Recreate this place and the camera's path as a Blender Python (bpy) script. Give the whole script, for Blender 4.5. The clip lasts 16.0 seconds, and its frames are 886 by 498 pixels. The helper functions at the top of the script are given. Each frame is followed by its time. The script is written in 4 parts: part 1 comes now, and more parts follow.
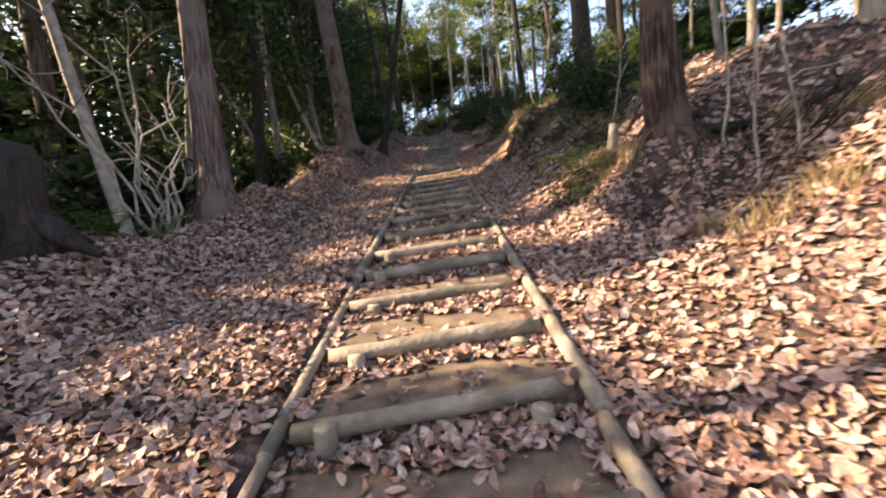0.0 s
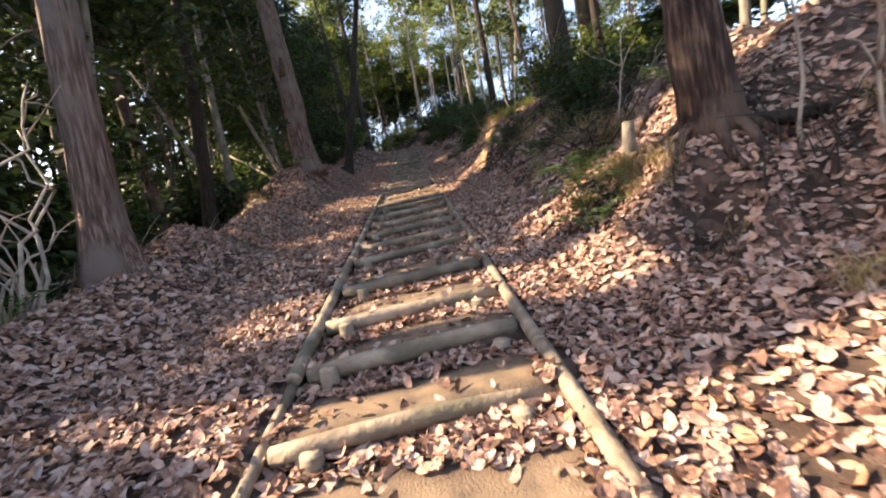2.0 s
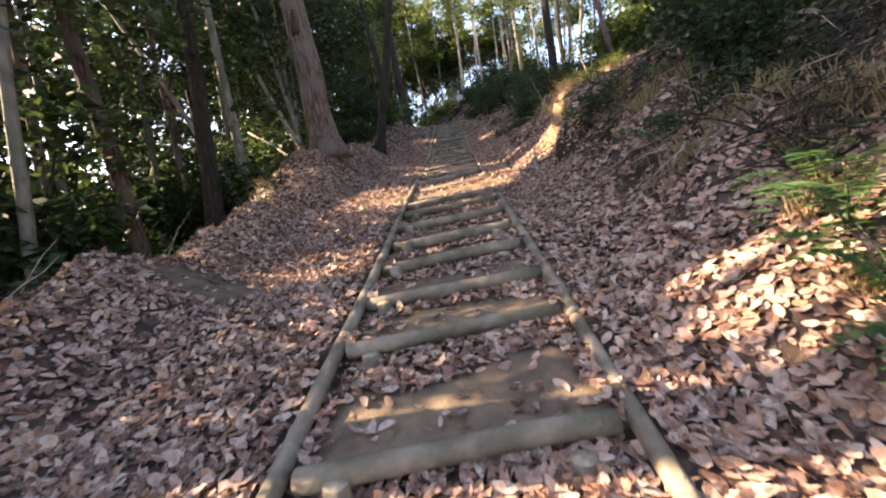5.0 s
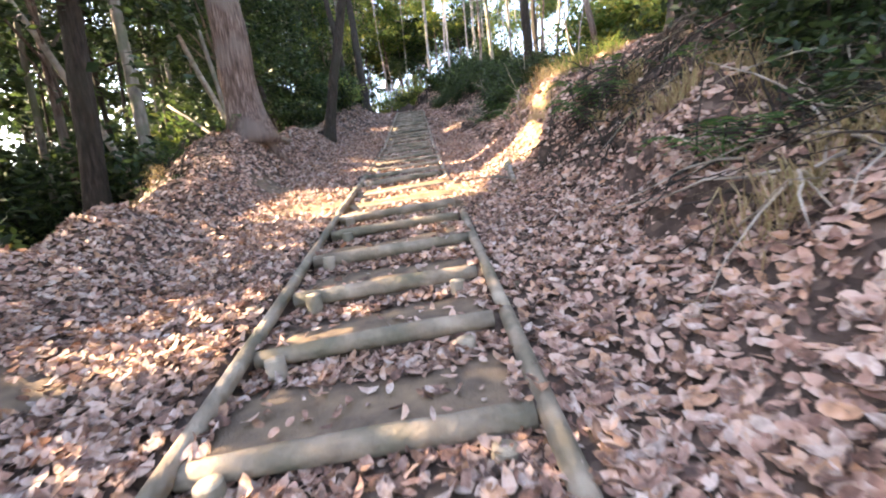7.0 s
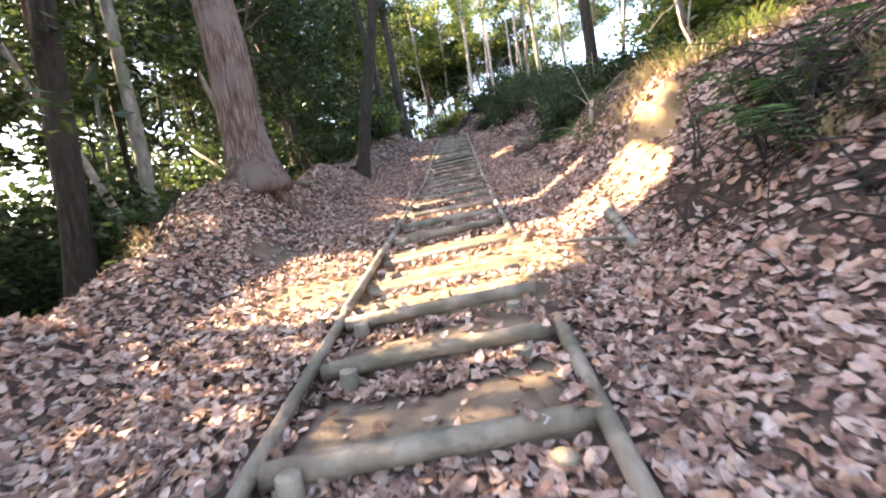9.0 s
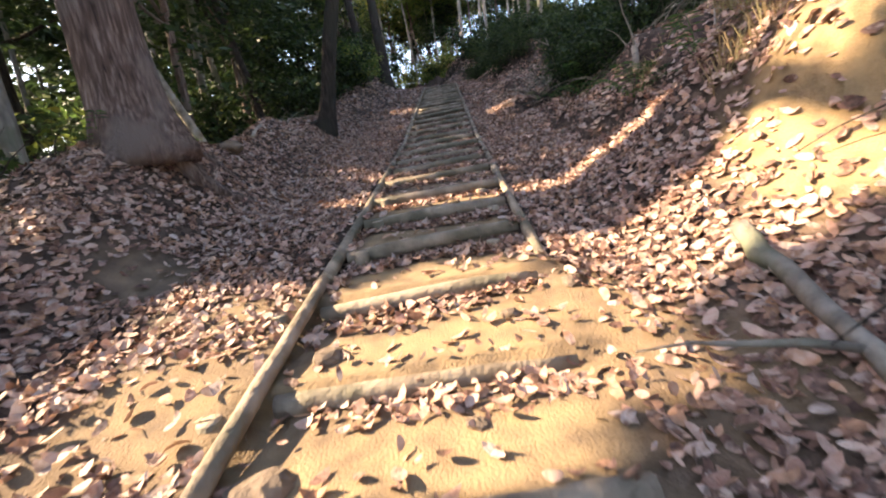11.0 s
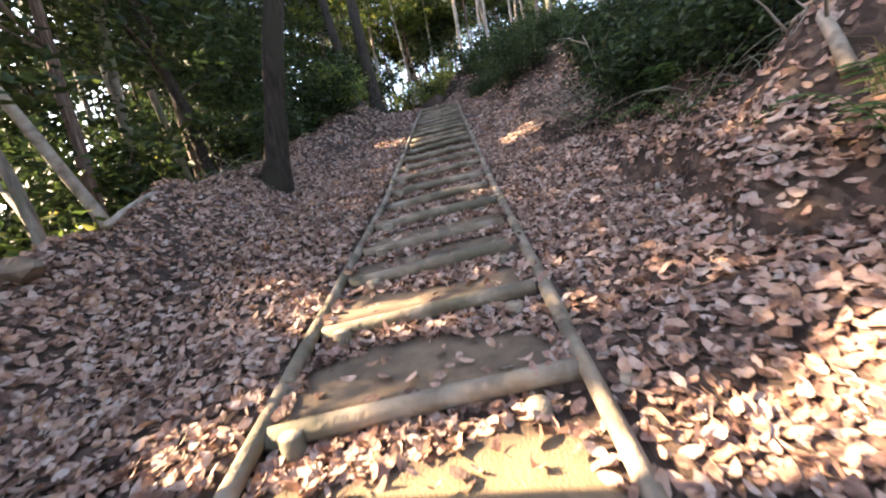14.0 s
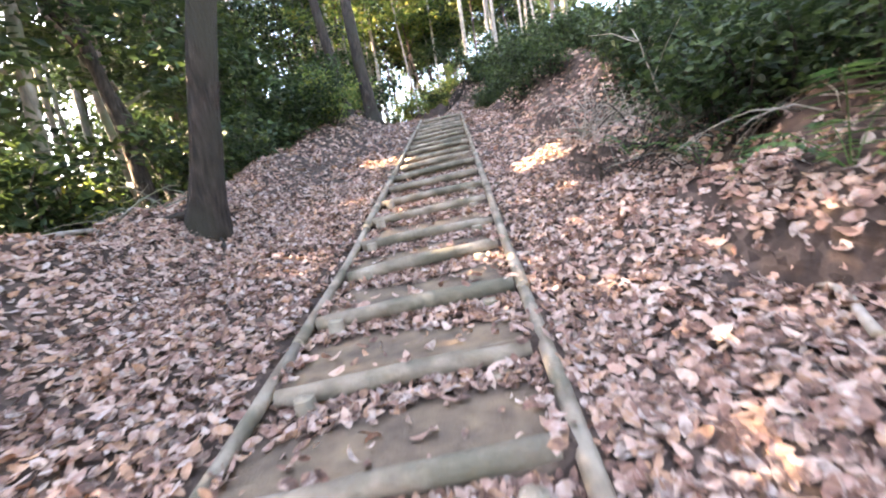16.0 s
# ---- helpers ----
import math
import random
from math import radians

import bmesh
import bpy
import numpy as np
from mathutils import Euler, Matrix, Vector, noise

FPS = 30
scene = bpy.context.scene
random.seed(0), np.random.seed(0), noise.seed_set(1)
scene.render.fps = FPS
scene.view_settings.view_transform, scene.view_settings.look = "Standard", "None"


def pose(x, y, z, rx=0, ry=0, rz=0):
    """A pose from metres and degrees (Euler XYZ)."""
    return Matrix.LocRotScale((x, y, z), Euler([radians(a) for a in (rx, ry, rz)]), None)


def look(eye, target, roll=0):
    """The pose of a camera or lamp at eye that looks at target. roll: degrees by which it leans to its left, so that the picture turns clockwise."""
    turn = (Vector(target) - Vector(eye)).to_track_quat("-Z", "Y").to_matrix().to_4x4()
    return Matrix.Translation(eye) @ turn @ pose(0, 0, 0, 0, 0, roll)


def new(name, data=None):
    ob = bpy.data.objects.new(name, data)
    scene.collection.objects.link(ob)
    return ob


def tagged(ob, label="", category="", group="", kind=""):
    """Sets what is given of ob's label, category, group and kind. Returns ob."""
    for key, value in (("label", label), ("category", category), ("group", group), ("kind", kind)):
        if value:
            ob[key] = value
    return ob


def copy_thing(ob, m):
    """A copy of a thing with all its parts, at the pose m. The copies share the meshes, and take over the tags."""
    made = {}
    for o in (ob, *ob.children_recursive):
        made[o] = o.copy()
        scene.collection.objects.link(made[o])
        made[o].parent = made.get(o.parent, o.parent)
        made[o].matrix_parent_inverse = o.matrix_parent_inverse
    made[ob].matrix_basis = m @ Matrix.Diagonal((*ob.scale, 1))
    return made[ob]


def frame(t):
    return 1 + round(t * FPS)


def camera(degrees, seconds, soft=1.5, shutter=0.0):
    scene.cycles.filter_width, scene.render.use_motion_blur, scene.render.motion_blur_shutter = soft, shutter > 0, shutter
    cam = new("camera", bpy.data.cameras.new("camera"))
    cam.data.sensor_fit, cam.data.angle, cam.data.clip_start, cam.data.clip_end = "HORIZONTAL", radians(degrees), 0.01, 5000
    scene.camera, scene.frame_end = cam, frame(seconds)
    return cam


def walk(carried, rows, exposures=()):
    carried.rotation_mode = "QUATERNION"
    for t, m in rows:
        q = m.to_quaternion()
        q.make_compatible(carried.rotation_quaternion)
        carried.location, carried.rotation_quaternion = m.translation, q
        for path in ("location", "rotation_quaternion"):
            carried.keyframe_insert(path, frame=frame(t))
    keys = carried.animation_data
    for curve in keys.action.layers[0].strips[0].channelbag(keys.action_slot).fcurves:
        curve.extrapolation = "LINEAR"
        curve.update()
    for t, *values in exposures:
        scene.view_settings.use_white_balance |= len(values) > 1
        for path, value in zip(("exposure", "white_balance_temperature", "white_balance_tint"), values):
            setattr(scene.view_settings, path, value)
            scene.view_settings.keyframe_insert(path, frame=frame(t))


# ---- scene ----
cam = camera(95.0, 16.0, soft=2.0, shutter=0.35)
PATH = [
    (0, (0.127, 0.232, 1.197), (0.097, 2.224, 1.023), -5.4),
    (0.5, (0.133, 0.574, 1.211), (-0.048, 2.548, 0.947), -7.0),
    (1, (0.146, 0.798, 1.335), (0.101, 2.792, 1.186), -9.8),
    (1.5, (0.135, 1.156, 1.353), (0.301, 3.146, 1.238), -9.1),
    (2, (0.16, 1.438, 1.435), (0.244, 3.432, 1.301), -9.6),
    (2.5, (0.325, 1.834, 1.48), (0.266, 3.821, 1.261), -10.6),
    (3, (0.355, 2.058, 1.553), (0.192, 4.037, 1.313), -10.8),
    (3.5, (0.295, 2.401, 1.613), (0.101, 4.373, 1.337), -9.7),
    (5.8, (0.141, 4.085, 1.974), (0.045, 6.072, 1.771), -8.8),
    (6, (0.199, 4.196, 1.974), (0.104, 6.181, 1.75), -8.9),
    (6.5, (0.387, 4.607, 2.093), (0.367, 6.591, 1.839), -7.8),
    (7, (0.321, 5.088, 2.143), (0.378, 7.066, 1.847), -6.0),
    (7.5, (0.299, 5.511, 2.213), (0.309, 7.496, 1.97), -6.8),
    (8, (0.308, 5.937, 2.37), (0.213, 7.921, 2.137), -7.4),
    (8.5, (0.327, 6.439, 2.475), (0.303, 8.429, 2.277), -7.5),
    (9, (0.294, 6.955, 2.538), (0.134, 8.942, 2.373), -8.8),
    (11.3, (0.213, 8.944, 2.954), (0.103, 10.9, 2.548), -7.8),
    (11.5, (0.2, 9.093, 3.019), (0.092, 11.056, 2.651), -7.8),
    (12, (0.248, 9.544, 3.052), (0.141, 11.499, 2.642), -8.0),
    (12.5, (0.282, 9.968, 3.128), (0.2, 11.924, 2.717), -8.4),
    (13, (0.293, 10.454, 3.276), (0.229, 12.419, 2.912), -9.3),
    (13.5, (0.302, 10.921, 3.418), (0.148, 12.885, 3.071), -10.6),
    (14, (0.316, 11.378, 3.44), (0.168, 13.347, 3.123), -11.0),
    (14.5, (0.289, 11.763, 3.577), (0.04, 13.732, 3.331), -11.3),
    (15, (0.305, 12.2, 3.682), (-0.036, 14.156, 3.443), -12.3),
    (15.5, (0.378, 12.58, 3.679), (0.201, 14.553, 3.406), -13.0),
    (16, (0.431, 13.033, 3.803), (0.272, 15.007, 3.523), -10.0),
]
walk(cam, [(t, look(eye, target, roll)) for t, eye, target, roll in PATH],
     [(0, 2.05, 7000, 18), (2, 2.2, 7000, 18), (3.5, 2.45, 7000, 18), (6, 3.05, 7000, 18), (7, 3.66, 7000, 18), (9, 3.75, 7000, 18), (11.5, 2.55, 6900, 17), (12.5, 2.92, 7100, 18), (14, 3.3, 7100, 18), (16, 4.62, 7200, 19)])

# ---- world, sun and exposure ----
SUN_EL = radians(33.0)
SUN_H = Vector((0.995, -0.1))                      # the way sunlight travels, seen from above
RAY = np.array([SUN_H.x * math.cos(SUN_EL), SUN_H.y * math.cos(SUN_EL), -math.sin(SUN_EL)])
world = bpy.data.worlds.new("sky")
scene.world = world
world.use_nodes = True
wn = world.node_tree
sky = wn.nodes.new("ShaderNodeTexSky")
sky.sky_type, sky.sun_disc = "NISHITA", False
sky.sun_elevation, sky.sun_rotation = SUN_EL, math.atan2(-SUN_H.x, -SUN_H.y)
sky.dust_density, sky.air_density = 2.0, 1.0
wn.links.new(sky.outputs[0], wn.nodes["Background"].inputs[0])
wn.nodes["Background"].inputs[1].default_value = 0.15
sun = new("sun", bpy.data.lights.new("sun", "SUN"))
sun.data.energy, sun.data.angle, sun.data.color = 4.4, radians(0.53), (1.0, 0.82, 0.57)
sun.matrix_world = look((-30, 12, 25), (-30 + RAY[0], 12 + RAY[1], 25 + RAY[2]))

# ---- materials ----


def material(name, colours, scale=8.0, detail=6.0, rough=0.85, bump=0.3, bump_scale=30.0, stretch=(1, 1, 1), island=False,
             objects=False, stain=None, translucent=0.0):
    """Noise between colours at two scales, with fine relief; colours may also vary from piece to piece."""
    m = bpy.data.materials.new(name)
    m.use_nodes = True
    nt, nodes, links = m.node_tree, m.node_tree.nodes, m.node_tree.links
    bsdf = nodes["Principled BSDF"]
    co = nodes.new("ShaderNodeTexCoord")
    mp = nodes.new("ShaderNodeMapping")
    mp.inputs["Scale"].default_value = stretch
    links.new(co.outputs["Object"], mp.inputs[0])
    n1 = nodes.new("ShaderNodeTexNoise")
    n1.inputs["Scale"].default_value, n1.inputs["Detail"].default_value = scale, detail
    links.new(mp.outputs[0], n1.inputs["Vector"])
    ramp = nodes.new("ShaderNodeValToRGB")
    els = ramp.color_ramp.elements
    lo, hi = (0.0, 1.0) if island or objects else (0.3, 0.7)
    for i, c in enumerate(colours):
        at = lo + (hi - lo) * i / max(1, len(colours) - 1)
        e = els[i] if i < 2 and (i == 0 or len(colours) > 1) else els.new(at)
        e.position, e.color = at, (*c, 1)
    if island or objects:
        src = nodes.new("ShaderNodeNewGeometry").outputs["Random Per Island"] if island else nodes.new("ShaderNodeObjectInfo").outputs["Random"]
        add = nodes.new("ShaderNodeMath")
        add.operation = "MULTIPLY_ADD"
        links.new(n1.outputs["Fac"], add.inputs[0])
        add.inputs[1].default_value = 0.35
        links.new(src, add.inputs[2])
        sub = nodes.new("ShaderNodeMath")
        sub.operation = "SUBTRACT"
        links.new(add.outputs[0], sub.inputs[0])
        sub.inputs[1].default_value = 0.17
        links.new(sub.outputs[0], ramp.inputs[0])
    else:
        links.new(n1.outputs["Fac"], ramp.inputs[0])
    colour = ramp.outputs[0]
    if stain:
        n2 = nodes.new("ShaderNodeTexNoise")
        n2.inputs["Scale"].default_value, n2.inputs["Detail"].default_value = stain[1], 4
        links.new(co.outputs["Object"], n2.inputs["Vector"])
        r2 = nodes.new("ShaderNodeValToRGB")
        r2.color_ramp.elements[0].position, r2.color_ramp.elements[1].position = 0.48, 0.62
        links.new(n2.outputs["Fac"], r2.inputs[0])
        mix = nodes.new("ShaderNodeMix")
        mix.data_type = "RGBA"
        links.new(r2.outputs[0], mix.inputs["Factor"])
        links.new(colour, mix.inputs["A"])
        mix.inputs["B"].default_value = (*stain[0], 1)
        colour = mix.outputs["Result"]
    links.new(colour, bsdf.inputs["Base Color"])
    bsdf.inputs["Roughness"].default_value = rough
    bsdf.inputs["Specular IOR Level"].default_value = 0.3
    if bump:
        n3 = nodes.new("ShaderNodeTexNoise")
        n3.inputs["Scale"].default_value, n3.inputs["Detail"].default_value = bump_scale, 8
        links.new(mp.outputs[0], n3.inputs["Vector"])
        b = nodes.new("ShaderNodeBump")
        b.inputs["Strength"].default_value, b.inputs["Distance"].default_value = bump, 0.03
        links.new(n3.outputs["Fac"], b.inputs["Height"])
        links.new(b.outputs[0], bsdf.inputs["Normal"])
    if translucent:
        tr = nodes.new("ShaderNodeBsdfTranslucent")
        links.new(colour, tr.inputs[0])
        ms = nodes.new("ShaderNodeMixShader")
        ms.inputs[0].default_value = translucent
        links.new(bsdf.outputs[0], ms.inputs[1])
        links.new(tr.outputs[0], ms.inputs[2])
        links.new(ms.outputs[0], nodes["Material Output"].inputs[0])
    return m


def ground_material():
    """Soil with small broken leaf flakes; bare trodden earth on the treads and the worn patch, partly painted
    sun-yellow.
    """
    m = material("forest_floor", [(0.022, 0.015, 0.011), (0.055, 0.036, 0.027), (0.10, 0.068, 0.052)], 14, 8, 0.95, 0.4, 90)
    nodes, links = m.node_tree.nodes, m.node_tree.links
    bsdf = nodes["Principled BSDF"]
    litter = bsdf.inputs["Base Color"].links[0].from_socket
    co = nodes.new("ShaderNodeTexCoord")
    vor = nodes.new("ShaderNodeTexVoronoi")
    vor.inputs["Scale"].default_value = 17
    warp = nodes.new("ShaderNodeTexNoise")
    warp.inputs["Scale"].default_value = 9
    addv = nodes.new("ShaderNodeVectorMath")
    addv.operation = "MULTIPLY_ADD"
    links.new(warp.outputs["Color"], addv.inputs[0])
    addv.inputs[1].default_value = (0.15, 0.15, 0.15)
    links.new(co.outputs["Object"], addv.inputs[2])
    links.new(addv.outputs[0], vor.inputs["Vector"])
    cr = nodes.new("ShaderNodeValToRGB")
    cr.color_ramp.elements[0].color = (0.025, 0.016, 0.012, 1)
    cr.color_ramp.elements[1].color = (0.14, 0.097, 0.076, 1)
    e = cr.color_ramp.elements.new(0.5)
    e.color = (0.058, 0.038, 0.029, 1)
    sep = nodes.new("ShaderNodeSeparateColor")
    links.new(vor.outputs["Color"], sep.inputs[0])
    links.new(sep.outputs[0], cr.inputs[0])
    mixl = nodes.new("ShaderNodeMix")
    mixl.data_type = "RGBA"
    mixl.inputs["Factor"].default_value = 0.6
    links.new(litter, mixl.inputs["A"])
    links.new(cr.outputs[0], mixl.inputs["B"])
    earth_n = nodes.new("ShaderNodeTexNoise")
    earth_n.inputs["Scale"].default_value, earth_n.inputs["Detail"].default_value = 7, 9
    links.new(co.outputs["Object"], earth_n.inputs["Vector"])
    er = nodes.new("ShaderNodeValToRGB")
    er.color_ramp.elements[0].position, er.color_ramp.elements[1].position = 0.3, 0.72
    er.color_ramp.elements[0].color = (0.10, 0.074, 0.055, 1)
    er.color_ramp.elements[1].color = (0.235, 0.168, 0.108, 1)
    links.new(earth_n.outputs["Fac"], er.inputs[0])
    at = nodes.new("ShaderNodeAttribute")
    at.attribute_name = "bare"
    mixe = nodes.new("ShaderNodeMix")
    mixe.data_type = "RGBA"
    links.new(at.outputs["Fac"], mixe.inputs["Factor"])
    links.new(mixl.outputs["Result"], mixe.inputs["A"])
    links.new(er.outputs[0], mixe.inputs["B"])
    at2 = nodes.new("ShaderNodeAttribute")
    at2.attribute_name = "clay_sun"
    mixc = nodes.new("ShaderNodeMix")
    mixc.data_type = "RGBA"
    soft = nodes.new("ShaderNodeMath")
    soft.operation = "MULTIPLY"
    links.new(at2.outputs["Fac"], soft.inputs[0])
    links.new(earth_n.outputs["Fac"], soft.inputs[1])
    grow = nodes.new("ShaderNodeMath")
    grow.operation, grow.use_clamp = "MULTIPLY", True
    grow.inputs[1].default_value = 1.7
    links.new(soft.outputs[0], grow.inputs[0])
    links.new(grow.outputs[0], mixc.inputs["Factor"])
    links.new(mixe.outputs["Result"], mixc.inputs["A"])
    # the bank's own yellow; on the path it paints sunlight onto the earth
    mixc.inputs["B"].default_value = (0.29, 0.2, 0.102, 1)
    links.new(mixc.outputs["Result"], bsdf.inputs["Base Color"])
    return m


M_GROUND = ground_material()
M_LITTER = material("dry_leaf", [(0.06, 0.034, 0.026), (0.24, 0.13, 0.096), (0.44, 0.275, 0.215), (0.55, 0.4, 0.325), (0.44, 0.25, 0.155), (0.13, 0.072, 0.053), (0.53, 0.42, 0.36), (0.33, 0.193, 0.145), (0.10, 0.057, 0.043), (0.48, 0.33, 0.262)],
                    25, 4, 0.6, 0.3, 90, island=True, translucent=0.12)
M_LOG = material("weathered_log", [(0.14, 0.11, 0.08), (0.25, 0.2, 0.147), (0.35, 0.29, 0.22)], 5, 8, 0.85, 0.6, 22, (1, 1, 1), stain=((0.13, 0.115, 0.08), 3.0))
M_CUT = material("cut_end", [(0.26, 0.21, 0.15), (0.40, 0.33, 0.24)], 30, 5, 0.85, 0.4, 60)
M_BARK_RED = material("reddish_bark", [(0.045, 0.029, 0.023), (0.14, 0.093, 0.074), (0.31, 0.235, 0.2)], 9, 10, 0.92, 1.0, 20, (4.5, 4.5, 0.4), stain=((0.19, 0.15, 0.13), 1.6))
M_BARK_OLD = material("old_brown_bark", [(0.016, 0.01, 0.008), (0.05, 0.03, 0.023), (0.17, 0.115, 0.09)], 9, 10, 0.93, 1.0, 18, (4.0, 4.0, 0.45), stain=((0.12, 0.085, 0.065), 1.8))
M_BARK_DARK = material("dark_bark", [(0.016, 0.012, 0.010), (0.034, 0.026, 0.021), (0.07, 0.053, 0.043)], 7, 9, 0.92, 1.0, 14, (3.5, 3.5, 0.6), stain=((0.038, 0.034, 0.025), 1.3))
M_BARK_GREY = material("grey_bark", [(0.10, 0.09, 0.075), (0.20, 0.175, 0.145), (0.30, 0.27, 0.23)], 6, 8, 0.9, 0.5, 20, (2, 2, 0.7), stain=((0.14, 0.15, 0.10), 2.0))
M_PALE = material("pale_stem", [(0.17, 0.14, 0.11), (0.32, 0.27, 0.22), (0.42, 0.37, 0.31)], 9, 6, 0.8, 0.3, 30)
M_EVER = material("evergreen_leaf", [(0.012, 0.024, 0.011), (0.024, 0.044, 0.017), (0.04, 0.068, 0.022), (0.075, 0.11, 0.03)], 3, 3, 0.5, 0, island=True, translucent=0.32)
# green with sunlight put into its colour, for foliage that should look lit
M_BRIGHT = material("sunlit_green_leaf", [(0.06, 0.11, 0.03), (0.11, 0.17, 0.04), (0.19, 0.24, 0.055), (0.26, 0.24, 0.06)], 3, 3, 0.5, 0, island=True, translucent=0.45)
M_FERN = material("fern_green", [(0.03, 0.075, 0.025), (0.06, 0.13, 0.035), (0.13, 0.2, 0.05)], 6, 4, 0.6, 0, island=True, translucent=0.35)
M_DRY = material("dry_grass", [(0.24, 0.17, 0.09), (0.40, 0.30, 0.17), (0.33, 0.29, 0.14)], 6, 4, 0.8, 0, island=True, translucent=0.25)
M_STONE = material("brown_stone", [(0.10, 0.075, 0.055), (0.20, 0.15, 0.11)], 9, 7, 0.9, 0.7, 25)

# ---- shape tools ----
rng = np.random.default_rng(7)


def mesh_of(name, verts, faces, mats, smooth=True, slots=None):
    me = bpy.data.meshes.new(name)
    me.from_pydata(np.asarray(verts, dtype=float).tolist(), [], faces if isinstance(faces, list) else faces.tolist())
    for m in mats:
        me.materials.append(m)
    if slots is not None:
        me.polygons.foreach_set("material_index", np.asarray(slots, dtype=np.int32))
    if smooth:
        me.polygons.foreach_set("use_smooth", np.ones(len(me.polygons), dtype=bool))
    me.update()
    return me


def part(name, me, parent, label="", at=None):
    ob = new(name, me)
    ob.parent = parent
    if at is not None:
        ob.matrix_basis = at
    if label:
        ob["label"] = label
    return ob


def thing(name, place, label, category, group="", kind=""):
    ob = new(name)
    ob.location = place
    ob.empty_display_size = 0.1
    return tagged(ob, label, category, group, kind)


def tube(points, radii, sides=10, rough=0.0, flutes=0.0, seed=0):
    """A closed tapered tube along points: verts, faces, and which faces are end caps."""
    r = np.random.default_rng(seed)
    p = np.asarray(points, dtype=float)
    n = len(p)
    radii = np.broadcast_to(np.asarray(radii, dtype=float), (n,))
    tang = np.gradient(p, axis=0)
    tang /= np.linalg.norm(tang, axis=1)[:, None] + 1e-9
    ref = np.array([0.0, 1.0, 0.0]) if abs(tang[0][1]) < 0.8 else np.array([1.0, 0.0, 0.0])
    ang = np.linspace(0, 2 * np.pi, sides, endpoint=False)
    lobes = 1 + flutes * np.sin(ang * 3 + r.uniform(0, 6)) + flutes * 0.7 * np.sin(ang * 5 + r.uniform(0, 6))
    if sides > 30:
        lobes = lobes + flutes * (0.3 * np.sin(ang * 11 + r.uniform(0, 6)) + 0.28 * np.sin(ang * 17 + r.uniform(0, 6)) + r.normal(0, 0.16, sides))
    verts, faces = [], []
    for i in range(n):
        a = np.cross(tang[i], ref)
        a /= np.linalg.norm(a) + 1e-9
        b = np.cross(a, tang[i])
        k = radii[i] * lobes * (1 + rough * r.normal(size=sides))
        verts.append(p[i] + np.outer(np.cos(ang) * k, a) + np.outer(np.sin(ang) * k, b))
    verts = np.vstack(verts)
    for i in range(n - 1):
        for j in range(sides):
            k = (j + 1) % sides
            faces.append((i * sides + j, i * sides + k, (i + 1) * sides + k, (i + 1) * sides + j))
    faces.append(tuple(range(sides))[::-1])
    faces.append(tuple((n - 1) * sides + j for j in range(sides)))
    slots = [0] * (len(faces) - 2) + [1, 1]
    return verts, faces, slots


def joined(tubes):
    verts, faces, slots, base = [], [], [], 0
    for v, f, s in tubes:
        verts.append(v)
        faces += [tuple(i + base for i in q) for q in f]
        slots += s
        base += len(v)
    return np.vstack(verts), faces, slots


def bend(a, b, sag=0.0, wob=0.0, n=8, seed=0):
    """Points from a to b with a bow and a little wander."""
    r = np.random.default_rng(seed)
    t = np.linspace(0, 1, n)[:, None]
    a, b = np.asarray(a, dtype=float), np.asarray(b, dtype=float)
    p = a + (b - a) * t
    p[:, 2] += sag * 4 * (t * (1 - t))[:, 0]
    w = np.cumsum(r.normal(size=(n, 3)) * wob, axis=0)
    w -= w[0]
    return p + w * (1 - 0.3 * t)


def leaf_cards(centres, size, r, flat=0.3, long=2.0, droop=0.0):
    """Pointed four-cornered leaves with a fold, in random directions: verts and two triangles each."""
    c = np.asarray(centres, dtype=float)
    n = len(c)
    d = r.normal(size=(n, 3))
    d[:, 2] = d[:, 2] * flat - droop
    d /= np.linalg.norm(d, axis=1)[:, None]
    e = r.normal(size=(n, 3))
    e[:, 2] *= flat
    e = np.cross(d, e)
    e = np.cross(e, d)
    e /= np.linalg.norm(e, axis=1)[:, None] + 1e-9
    s = np.asarray(size) * r.uniform(0.7, 1.3, n)
    s = s[:, None]
    up = np.cross(d, e) * s * 0.12
    v = np.stack([c - d * s, c + e * s / long + up, c + d * s, c - e * s / long + up], axis=1).reshape(-1, 3)
    k = np.arange(n)[:, None] * 4
    return v, np.vstack([k + [0, 1, 2], k + [0, 2, 3]])


# ---- lie of the land ----
LOGS = [0.66, 1.3, 1.93, 2.49, 3.15, 3.74, 4.33, 4.98, 5.81, 6.42, 7.08, 7.72, 8.4, 9.06, 9.59, 10.22, 10.92, 11.56, 12.22, 12.88, 13.58, 14.22, 14.81, 15.47, 16.2, 16.82, 17.45]
while LOGS[-1] < 26.3:
    LOGS.append(LOGS[-1] + 0.64)
LOGS = np.array([-0.05, *LOGS])


def centre(y):
    """How far the path's middle has swung to the left."""
    return -0.07 * np.clip(np.asarray(y, dtype=float) - 27, 0, 7) ** 2


def grade(y):
    """The height of the path's middle."""
    y = np.asarray(y, dtype=float)
    z = 0.2045 * np.clip(y, -40, 60) - 0.015
    z = z + 0.066 * np.clip(y - 16.3, 0, 11.2) - 0.12 * np.clip(y - 27.5, 0, 30)
    return z


